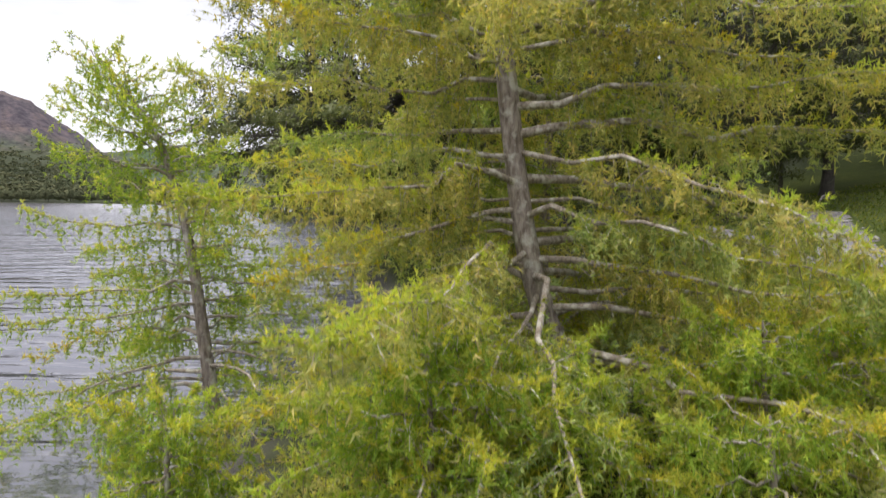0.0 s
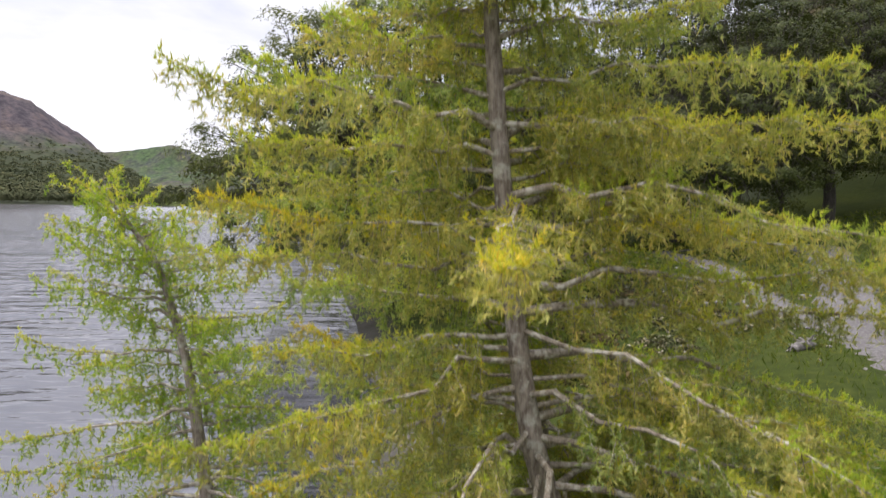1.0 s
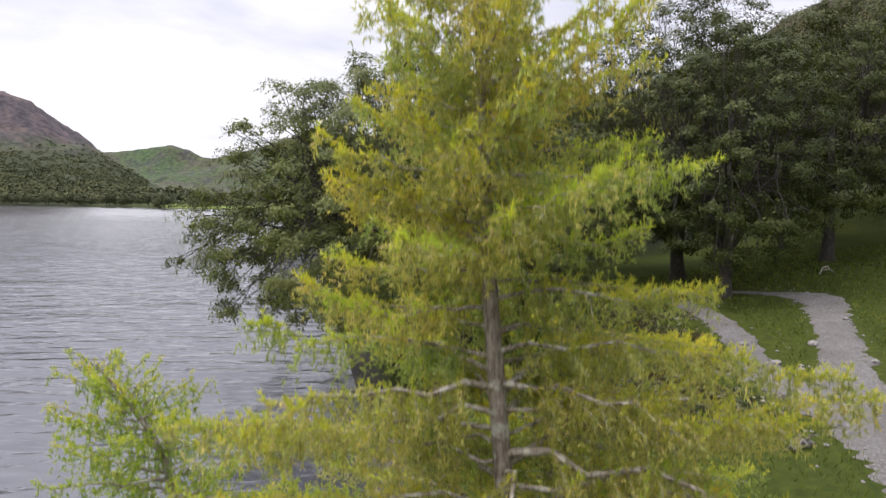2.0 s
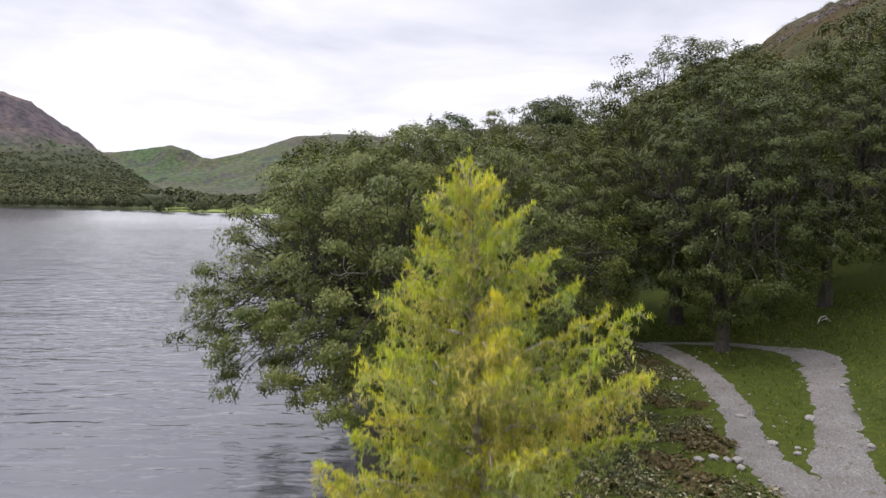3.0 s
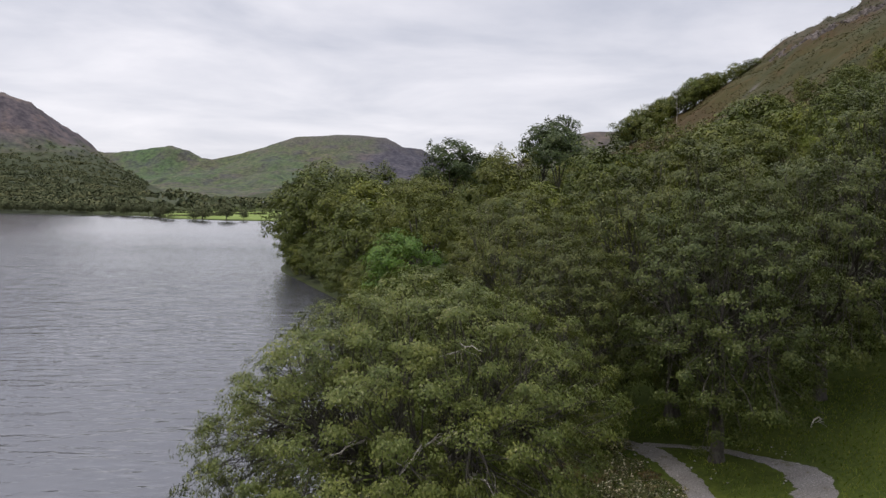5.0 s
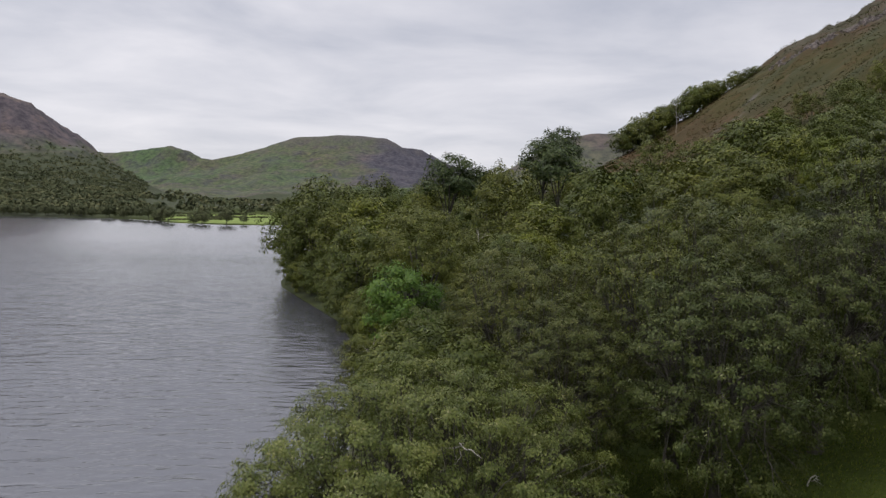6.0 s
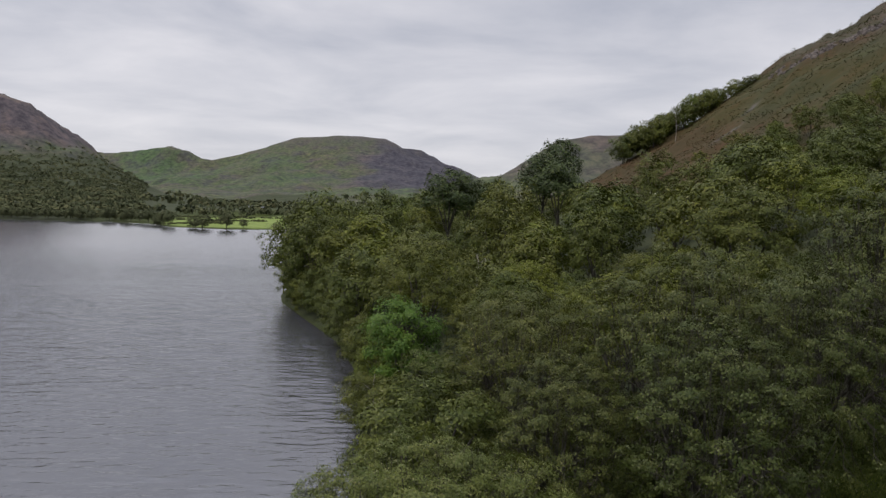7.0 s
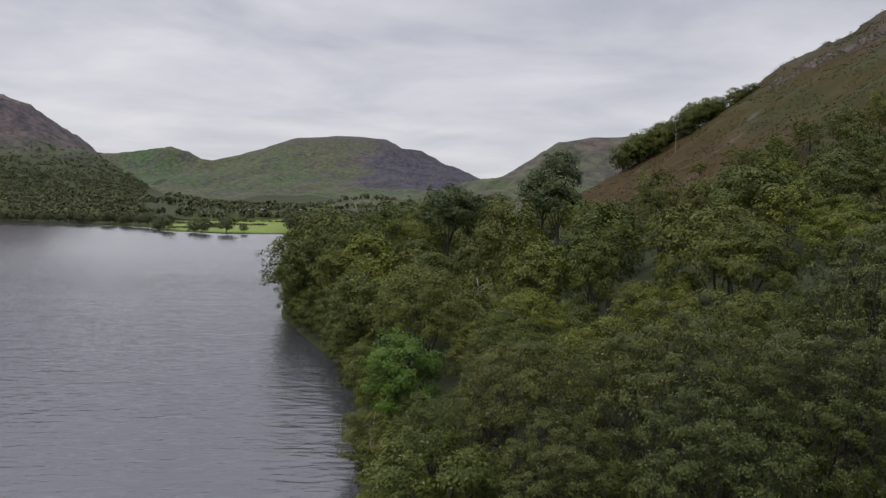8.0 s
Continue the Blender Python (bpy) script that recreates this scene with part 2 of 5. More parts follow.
def make_water_material():
    m, nt, bsdf, N, L = material("lake_water")
    tc = N("ShaderNodeTexCoord")
    mp = N("ShaderNodeMapping")
    mp.inputs["Rotation"].default_value = (0, 0, radians(-16))
    mp.inputs["Scale"].default_value = (0.34, 1.0, 1)
    L(tc.outputs["Object"], mp.inputs["Vector"])
    a = noise_node(nt, 0.95, 3, 0.5, mp.outputs[0], 0.4)
    b = noise_node(nt, 0.19, 3, 0.5, mp.outputs[0], 0.4)
    gust = noise_node(nt, 0.012, 4, 0.55, mp.outputs[0], 0.5)
    s = N("ShaderNodeMath"); s.operation = "MULTIPLY_ADD"
    s.inputs[1].default_value = 1.5
    L(b.outputs["Fac"], s.inputs[0]); L(a.outputs["Fac"], s.inputs[2])
    gm = N("ShaderNodeMapRange")
    gm.inputs["From Min"].default_value, gm.inputs["From Max"].default_value = 0.32, 0.68
    gm.inputs["To Min"].default_value, gm.inputs["To Max"].default_value = 0.45, 1.0
    L(gust.outputs["Fac"], gm.inputs["Value"])
    # the water lies calmer towards the head of the lake
    sep = N("ShaderNodeSeparateXYZ")
    L(tc.outputs["Object"], sep.inputs[0])
    calm = N("ShaderNodeMapRange")
    calm.inputs["From Min"].default_value, calm.inputs["From Max"].default_value = 90.0, 360.0
    calm.inputs["To Min"].default_value, calm.inputs["To Max"].default_value = 1.0, 0.16
    L(sep.outputs["Y"], calm.inputs["Value"])
    both = N("ShaderNodeMath"); both.operation = "MULTIPLY"
    L(gm.outputs[0], both.inputs[0]); L(calm.outputs[0], both.inputs[1])
    bp = bump_node(nt, s.outputs[0], bsdf, 0.5, 0.33)
    L(both.outputs[0], bp.inputs["Strength"])
    # all normals tipped south, so the water mirrors brighter sky above the hills
    lean = N("ShaderNodeVectorMath"); lean.operation = "ADD"
    lean.inputs[1].default_value = (0.0, -0.045, 0.0)
    L(bp.outputs[0], lean.inputs[0])
    nrm = N("ShaderNodeVectorMath"); nrm.operation = "NORMALIZE"
    L(lean.outputs[0], nrm.inputs[0]); L(nrm.outputs[0], bsdf.inputs["Normal"])
    bsdf.inputs["Base Color"].default_value = (0.048, 0.049, 0.057, 1)
    bsdf.inputs["Roughness"].default_value = 0.11
    bsdf.inputs["IOR"].default_value = 2.4
    return m


def make_gravel_material():
    m, nt, bsdf, N, L = material("path_gravel")
    tc = N("ShaderNodeTexCoord")
    n = noise_node(nt, 14.0, 6, 0.75, tc.outputs["Object"])
    n2 = noise_node(nt, 0.7, 4, 0.6, tc.outputs["Object"])
    r = ramp_node(nt, n.outputs["Fac"], [(0.3, (0.055, 0.051, 0.048)), (0.5, (0.122, 0.115, 0.110)), (0.72, (0.27, 0.26, 0.25))])
    r2 = ramp_node(nt, n2.outputs["Fac"], [(0.3, (0.82, 0.8, 0.76)), (0.7, (1.1, 1.1, 1.12))])
    c = mix_node(nt, 1.0, r.outputs[0], r2.outputs[0], "MULTIPLY")
    n3 = noise_node(nt, 1.3, 7, 0.7, tc.outputs["Object"])
    tuft = ramp_node(nt, n3.outputs["Fac"], [(0.58, (0, 0, 0)), (0.66, (1, 1, 1))])
    dirt = ramp_node(nt, n.outputs["Fac"], [(0.35, (0.035, 0.045, 0.014)), (0.65, (0.11, 0.09, 0.06))])
    c = mix_node(nt, tuft.outputs[0], c.outputs[0], dirt.outputs[0])
    L(c.outputs[0], bsdf.inputs["Base Color"])
    bsdf.inputs["Roughness"].default_value = 0.95
    bump_node(nt, n.outputs["Fac"], bsdf, 0.8, 0.03)
    return m


def plain_material(name, a, b, scale=6.0, rough=0.7):
    m, nt, bsdf, N, L = material(name)
    tc = N("ShaderNodeTexCoord")
    n = noise_node(nt, scale, 5, 0.6, tc.outputs["Object"])
    r = ramp_node(nt, n.outputs["Fac"], [(0.35, a), (0.65, b)])
    L(r.outputs[0], bsdf.inputs["Base Color"])
    bsdf.inputs["Roughness"].default_value = rough
    bump_node(nt, n.outputs["Fac"], bsdf, 0.4, 0.02)
    return m


GROUND = make_ground_material()
WATER = make_water_material()
GRAVEL = make_gravel_material()


# ---------------------------------------------------------------- mesh tools
class Buf:
    """Collects vertices and faces of three or four corners, and turns them into one mesh."""

    def __init__(self):
        self.v, self.q, self.t, self.n = [], [], [], 0

    def add(self, verts, quads=None, tris=None):
        verts = np.asarray(verts, np.float32).reshape(-1, 3)
        if quads is not None and len(quads):
            self.q.append(np.asarray(quads, np.int32).reshape(-1, 4) + self.n)
        if tris is not None and len(tris):
            self.t.append(np.asarray(tris, np.int32).reshape(-1, 3) + self.n)
        self.v.append(verts)
        self.n += len(verts)

    def mesh(self, name, mat, smooth=False):
        v = np.concatenate(self.v) if self.v else np.zeros((0, 3), np.float32)
        q = np.concatenate(self.q) if self.q else np.zeros((0, 4), np.int32)
        t = np.concatenate(self.t) if self.t else np.zeros((0, 3), np.int32)
        me = bpy.data.meshes.new(name)
        me.vertices.add(len(v))
        me.vertices.foreach_set("co", v.ravel())
        me.loops.add(q.size + t.size)
        me.loops.foreach_set("vertex_index", np.concatenate([q.ravel(), t.ravel()]).astype(np.int32))
        me.polygons.add(len(q) + len(t))
        tot = np.concatenate([np.full(len(q), 4), np.full(len(t), 3)]).astype(np.int32)
        me.polygons.foreach_set("loop_start", np.concatenate([[0], np.cumsum(tot)[:-1]]).astype(np.int32))
        if smooth:
            me.polygons.foreach_set("use_smooth", np.ones(len(tot), bool))
        me.update(calc_edges=True)
        me.materials.append(mat)
        return me

    def tube(self, pts, radii, sides=6, cap=True):
        """A tapered tube along the points."""
        pts, radii = np.asarray(pts, float), np.asarray(radii, float)
        n = len(pts)
        d = np.gradient(pts, axis=0)
        d /= np.linalg.norm(d, axis=1)[:, None] + 1e-9
        ref = np.array([0.0, 0, 1]) if abs(d[0][2]) < 0.9 else np.array([1.0, 0, 0])
        a = np.cross(d, ref)
        a /= np.linalg.norm(a, axis=1)[:, None] + 1e-9
        b = np.cross(d, a)
        ang = np.arange(sides) * 2 * math.pi / sides
        ring = a[:, None] * np.cos(ang)[None, :, None] + b[:, None] * np.sin(ang)[None, :, None]
        v = pts[:, None] + ring * radii[:, None, None]
        i = np.arange(n - 1)[:, None] * sides
        j = np.arange(sides)[None]
        k = (j + 1) % sides
        quads = np.stack([i + j, i + k, i + sides + k, i + sides + j], -1).reshape(-1, 4)
        verts = np.concatenate([v.reshape(-1, 3), pts[-1:] + d[-1:] * radii[-1]])
        tris = [((n - 1) * sides + x, (n - 1) * sides + (x + 1) % sides, n * sides) for x in range(sides)]
        self.add(verts, quads, tris)


def part(name, mesh_or_buf, mat, parent, label="", smooth=False):
    me = mesh_or_buf.mesh(name, mat, smooth) if isinstance(mesh_or_buf, Buf) else mesh_or_buf
    ob = new(name, me)
    ob.parent = parent
    if label:
        tagged(ob, label)
    return ob


def bend(p0, p1, n=6, sag=0.0, jitter=0.0, rng=None):
    """A bent line from p0 to p1."""
    p0, p1 = np.asarray(p0, float), np.asarray(p1, float)
    u = np.linspace(0, 1, n)[:, None]
    p = p0 + (p1 - p0) * u
    p[:, 2] += sag * np.sin(u[:, 0] * math.pi)
    if jitter and rng is not None:
        p[1:-1] += rng.normal(0, jitter, (n - 2, 3))
    return p


def unit(v):
    return v / (np.linalg.norm(v, axis=-1, keepdims=True) + 1e-9)


def leaf_quads(buf, P, Nrm, size, rng, aspect=0.55):
    """One small folded leaf blade at each point."""
    n = len(P)
    r = unit(rng.normal(size=(n, 3)))
    t = unit(np.cross(Nrm, r))
    b = np.cross(Nrm, t)
    s = size[:, None]
    fold = Nrm * s * 0.12
    v = np.stack([P - t * s * 0.5, P + b * s * 0.5 * aspect + fold, P + t * s * 0.5, P - b * s * 0.5 * aspect + fold], 1)
    buf.add(v.reshape(-1, 3), np.arange(4 * n).reshape(-1, 4))


def leaf_tris(buf, P, Nrm, size, rng):
    """A three-cornered blade at each point, for trees farther off."""
    n = len(P)
    t = unit(np.cross(Nrm, unit(rng.normal(size=(n, 3)))))
    b = np.cross(Nrm, t)
    s = size[:, None]
    k = rng.uniform(-0.3, 0.3, (n, 1))
    v = np.stack([P - t * s * 0.5, P + t * s * (0.2 + k) + b * s * 0.42, P + t * s * 0.35 - b * s * 0.36 + Nrm * s * 0.1], 1)
    buf.add(v.reshape(-1, 3), None, np.arange(3 * n).reshape(-1, 3))


def leaf_sprays(buf, P, Nrm, size, per, rng):
    """Sprigs: at each point a fan of leaf blades round a shoot, tips outward."""
    n = len(P)
    t = unit(np.cross(Nrm, unit(rng.normal(size=(n, 3)))))
    b = np.cross(Nrm, t)
    a = (np.arange(per) * 2 * math.pi / per)[None] + rng.uniform(0, 6.28, (n, 1)) + rng.normal(0, 0.35, (n, per))
    out = t[:, None] * np.cos(a)[..., None] + b[:, None] * np.sin(a)[..., None]
    ln = (size[:, None] * rng.uniform(0.65, 1.3, (n, per)))[..., None]
    nn = unit(Nrm[:, None] + out * 0.3 + rng.normal(0, 0.2, (n, per, 3)))
    wide = unit(np.cross(nn, out))
    axis = np.cross(wide, nn)
    base = P[:, None] + out * ln * rng.uniform(0.1, 0.75, (n, per, 1)) + Nrm[:, None] * ln * rng.normal(0, 0.3, (n, per, 1))
    k = rng.uniform(0.45, 0.75, (n, per, 1))
    v = np.stack([base, base + axis * ln * k + wide * ln * 0.34, base + axis * ln - wide * ln * 0.22], 2)
    buf.add(v.reshape(-1, 3), None, np.arange(3 * n * per).reshape(-1, 3))


# ---------------------------------------------------------------- the lie of the land
SHORE = [(-60, -400), (-20, -120), (-8, -30), (-3.2, 0), (-2.9, 8), (-1.0, 14), (-2.5, 22), (-3.5, 28), (-6, 40), (-7.5, 55), (-8, 71), (-11, 93), (-18, 118),
         (-30, 145), (-38, 163), (-41, 175), (-46, 220), (-60, 330), (-64, 480), (-85, 558), (-135, 567), (-172, 557), (-235, 590), (-262, 640), (-328, 688), (-452, 712), (-900, 820), (-1500, 700)]
SH = np.array(SHORE, float)


def inland(x, y):
    """Metres from the shore; below 0 over the lake."""
    x, y = np.asarray(x, float), np.asarray(y, float)
    best = np.full(x.shape, 1e9)
    for a, b in zip(SH[:-1], SH[1:]):
        d = b - a
        u = np.clip(((x - a[0]) * d[0] + (y - a[1]) * d[1]) / (d @ d), 0, 1)
        best = np.minimum(best, np.hypot(x - a[0] - u * d[0], y - a[1] - u * d[1]))
    inside = np.zeros(x.shape, bool)      # the lake's side
    poly = np.concatenate([SH, [(-1500, -400)]])
    for a, b in zip(poly, np.roll(poly, -1, 0)):
        if a[1] == b[1]:
            continue
        c = ((a[1] > y) != (b[1] > y)) & (x < (b[0] - a[0]) * (y - a[1]) / (b[1] - a[1]) + a[0])
        inside ^= c
    return np.where(inside, -best, best)


def fbm(x, y, scale, octaves=4, seed=0):
    """Smooth value noise from sums of turned waves."""
    g = np.random.RandomState(seed)
    out = np.zeros(np.shape(x))
    amp, f, tot = 1.0, 1.0 / scale, 0.0
    for _ in range(octaves):
        for _k in range(4):
            a = g.uniform(0, 2 * math.pi)
            w = f * g.uniform(0.7, 1.4) * 2 * math.pi
            ph = g.uniform(0, 6.28, 2)
            out += amp * 0.25 * np.sin((x * math.cos(a) + y * math.sin(a)) * w + ph[0] + 1.3 * np.sin((y * math.cos(a) - x * math.sin(a)) * w * 0.7 + ph[1]))
        tot += amp
        amp *= 0.5
        f *= 2.1
    return out / tot


# ridge lines: (points, slope of their flanks)
RIDGES = [
    ([(-2600, 1500, 480), (-1900, 2150, 400), (-1461, 2300, 360), (-1408, 2350, 338), (-1388, 2500, 284), (-1365, 2650, 239), (-1341, 2800, 178), (-1150, 2900, 95), (-900, 2950, 30)], 0.62, 1),
    ([(-2500, 4150, 275), (-2160, 4200, 302), (-2008, 4195, 292), (-1855, 4195, 308), (-1650, 4195, 338), (-1548, 4195, 313), (-1463, 4195, 270), (-1200, 4240, 230)], 0.9, 2),
    ([(-2100, 3900, 130), (-1859, 4000, 160), (-1600, 4120, 205), (-1410, 4130, 250), (-1243, 4200, 293), (-1073, 4200, 340), (-902, 4200, 400), (-630, 4200, 418), (-493, 4200, 417), (-357, 4200, 405),
      (-300, 4230, 356), (-151, 4300, 349), (-75, 4250, 290), (5, 4200, 196), (85, 4200, 123), (190, 4200, 60), (500, 4200, 20)], 0.62, 3),
    ([(20, 1400, 36), (110, 1400, 62), (166, 1400, 94), (216, 1400, 136), (245, 1400, 154), (301, 1400, 164), (358, 1400, 165), (520, 1380, 190), (900, 1300, 280), (1600, 1100, 420)], 0.75, 4),
]
HILL_S = [-400, -60, -12, -3, 0, 1.5, 4, 14, 22, 34, 50, 80, 120, 160, 200, 270, 400, 700, 6000]
HILL_Z = [-40, -14, -3, -0.8, 0, 0.5, 0.95, 1.5, 2.5, 4.2, 7.0, 16, 30, 53, 82, 124, 185, 260, 300]


def flank(q, seed):
    """How a ridge falls away: steep under the crest, then easing."""
    return 0.5 * np.exp(-3.0 * q) + 0.5 * np.exp(-0.75 * q) if seed == 1 else np.exp(-q)


def smooth01(v, a, b):
    u = np.clip((v - a) / (b - a), 0, 1)
    return u * u * (3 - 2 * u)


def height(x, y):
    x, y = np.asarray(x, float), np.asarray(y, float)
    s = inland(x, y)
    back = np.clip(y - 335, 0, 1e9)
    east = np.where(s > 0, np.maximum(s - 1.1 * back * np.clip(s / 60, 0, 1), np.minimum(s, 14)), s)
    z = np.interp(east, HILL_S, HILL_Z)
    far_side = np.clip((-x - 60) / 60, 0, 1) * np.clip((y - 380) / 120, 0, 1)
    flat = np.interp(s, [-400, -60, -12, 0, 3, 40, 400, 3000], [-40, -14, -3, 0, 0.8, 2.2, 8, 30])
    z = z * (1 - far_side) + flat * far_side
    r = np.hypot(x, y)
    z = np.where(r > 400, np.minimum(z, np.maximum(flat, z * np.clip((700 - r) / 300, 0, 1))), z)
    rough = np.clip((z - 12) / 60, 0, 1)
    z = z + rough * (fbm(x, y, 60, 4, 5) * 5.0 + np.abs(fbm(x, y, 14, 3, 6)) * 3.0 * np.clip((z - 75) / 30, 0, 1))
    z = z + np.clip(s / 6, 0, 1) * fbm(x, y, 9, 3, 7) * 0.16
    z = z + 7.0 * smooth01(x, 24, 52) * smooth01(y, 50, 80) * (1 - smooth01(y, 115, 190))   # a swell in the slope
    for pts, slope, seed in RIDGES:
        P = np.array(pts, float)
        sel = r > 500
        if not sel.any():
            continue
        xs, ys = x[sel], y[sel]
        m = np.full(xs.shape, -1e9)
        for a, b in zip(P[:-1], P[1:]):
            d = b[:2] - a[:2]
            u = np.clip(((xs - a[0]) * d[0] + (ys - a[1]) * d[1]) / (d @ d), 0, 1)
            dist = np.hypot(xs - a[0] - u * d[0], ys - a[1] - u * d[1])
            zr = a[2] + u * (b[2] - a[2])
            sl = slope * (1 + 0.25 * fbm(xs, ys, 500, 3, seed))
            m = np.maximum(m, zr * flank(np.maximum(0, dist - 15) * sl / np.maximum(zr, 60), seed) + np.clip(dist / 150, 0, 1) * np.clip(zr / 200, 0, 1) * (fbm(xs, ys, 240, 5, seed + 20) * 26 + np.abs(fbm(xs, ys, 90, 4, seed + 40)) * 16 - 6) * np.exp(-dist / 900))
        zs = z[sel]
        ok = s[sel] > 0
        m = m * np.clip(s[sel] / 700, 0, 1) ** 0.6
        if seed == 1:   # the fell's foot drops to the valley floor
            m = m * (1 - 0.85 * smooth01(xs + 0.49 * ys, -100, 380))
        z[sel] = np.where(ok, np.maximum(zs, m), zs)
    return z


def ground_z(x, y):
    return float(height(np.array([x]), np.array([y]))[0])


def make_ground():
    rad = np.concatenate([np.linspace(0.4, 60, 90), np.linspace(63, 400, 96), np.linspace(412, 500, 8), np.linspace(506, 860, 60), np.linspace(880, 1500, 32), np.linspace(1530, 4950, 92)])
    front = np.radians(np.arange(-37, 37.01, 0.32))
    back = np.radians(np.arange(41, 319.1, 5.0))
    ang = np.concatenate([front, back])
    A, Rr = np.meshgrid(ang, rad)
    X, Y = np.sin(A) * Rr, np.cos(A) * Rr
    Z = height(X.ravel(), Y.ravel()).reshape(X.shape)
    nr, na = X.shape
    i = np.arange(nr - 1)[:, None] * na
    j = np.arange(na)[None]
    k = (j + 1) % na
    quads = np.stack([i + j, i + k, i + na + k, i + na + j], -1).reshape(-1, 4)
    buf = Buf()
    verts = np.stack([X, Y, Z], -1).reshape(-1, 3)
    verts = np.concatenate([verts, [[0, 0, ground_z(0.01, 0.01)]]])
    c = nr * na
    tris = [(c, (x + 1) % na, x) for x in range(na)]
    buf.add(verts, quads, tris)
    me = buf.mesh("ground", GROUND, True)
    x, y, z = verts[:, 0], verts[:, 1], verts[:, 2]
    s = inland(x, y)
    r = np.hypot(x, y)
    zb = z + 7 * fbm(x, y, 40, 3, 9)
    brack = smooth01(zb, 16, 32) * (1 - 0.26 * smooth01(zb + 4 * fbm(x, y, 14, 3, 33), 54, 62) * (1 - smooth01(zb, 80, 90)))
    fellw = smooth01(r, 420, 700) * smooth01(z + 6 * fbm(x, y, 70, 3, 12), 4, 16)
    past = smooth01(r, 400, 520) * (1 - smooth01(r, 1000, 1150)) * (1 - smooth01(z, 7, 12)) * smooth01(s, 3, 9) * smooth01(x, -290, -262) * (1 - smooth01(r, 760, 860))
    rock = np.maximum(smooth01(z + 14 * fbm(x, y, 30, 4, 11), 80, 104) * (r < 500) * 0.3, (r < 300) * (1 - smooth01(s + 0.5 * fbm(x, y, 3, 3, 14), 0.5, 1.6)) * 0.9 * (1 - smooth01(y, 50, 62)))
    for px, py, ex, ey, tl in ((106, 262, 11, 1.8, 0.5), (124, 285, 9, 1.6, 0.6), (88, 244, 6, 1.2, 0.4)):
        du, dv = (x - px) * math.cos(tl) + (y - py) * math.sin(tl), (y - py) * math.cos(tl) - (x - px) * math.sin(tl)
        rock = np.maximum(rock, 0.9 * (1 - smooth01(np.hypot(du / ex, dv / ey) + 0.3 * fbm(x, y, 4, 3, 18), 0.6, 1.0)))
    heather = smooth01(r, 500, 700) * smooth01(z + 40 * fbm(x, y, 300, 4, 15), 150, 230) * (1 - smooth01(r, 2900, 3300)) * (x < 0)
    heather = np.maximum(heather, smooth01(r, 900, 1150) * (1 - smooth01(r, 2000, 2400)) * (x > -20) * smooth01(z + 25 * fbm(x, y, 90, 3, 19), 55, 100) * 0.4)
    heather = np.maximum(heather, smooth01(r, 3000, 3400) * smooth01(x + 260 * fbm(x, y, 500, 3, 16), -520, -250) * 0.9)
    woods = smooth01(r, 500, 650) * (1 - smooth01(z + 45 * fbm(x, y, 200, 4, 17), 110, 190)) * smooth01(-x, 250, 420) * (r < 2600)
    woods = np.maximum(woods, (r < 420) * smooth01(z, 18, 30) * smooth01(x - 0.42 * y, -6, 8) * 0.55 * smooth01(fbm(x, y, 35, 3, 51), -0.25, 0.3))
    woods = np.maximum(woods, (r < 420) * smooth01(s, -1, 1) * (1 - smooth01(s, 85, 110)) * smooth01(y, 58, 72))
    # where the farthest fell's right flank is tinted for haze and shade
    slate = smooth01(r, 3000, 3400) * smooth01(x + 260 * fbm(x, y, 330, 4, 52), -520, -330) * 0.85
    col2 = np.stack([heather, woods, slate, np.ones_like(x)], 1).astype(np.float32)
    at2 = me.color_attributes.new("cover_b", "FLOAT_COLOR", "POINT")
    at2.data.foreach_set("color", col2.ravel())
    rock = np.maximum(rock, fellw * smooth01(z + 90 * fbm(x, y, 160, 4, 31), 290, 420) * 0.7)
    col = np.stack([brack, past, rock, fellw], 1).astype(np.float32)
    at = me.color_attributes.new("cover", "FLOAT_COLOR", "POINT")
    at.data.foreach_set("color", col.ravel())
    ob = new("ground", me)
    tagged(ob, "grassy lake bank rising to brown bracken hillside and distant fells", "ground", kind="structure")
    return ob


make_ground()


def make_water():
    buf = Buf()
    xs = np.linspace(-4900, 1500, 33)
    ys = np.linspace(-2500, 4900, 33)
    X, Y = np.meshgrid(xs, ys)
    v = np.stack([X, Y, np.zeros_like(X)], -1).reshape(-1, 3)
    n = len(xs)
    q = [(a * n + b, a * n + b + 1, (a + 1) * n + b + 1, (a + 1) * n + b) for a in range(n - 1) for b in range(n - 1)]
    buf.add(v, q)
    ob = new("water", buf.mesh("water", WATER))
    tagged(ob, "grey rippled lake water reflecting the overcast sky", "lake", kind="structure")


make_water()


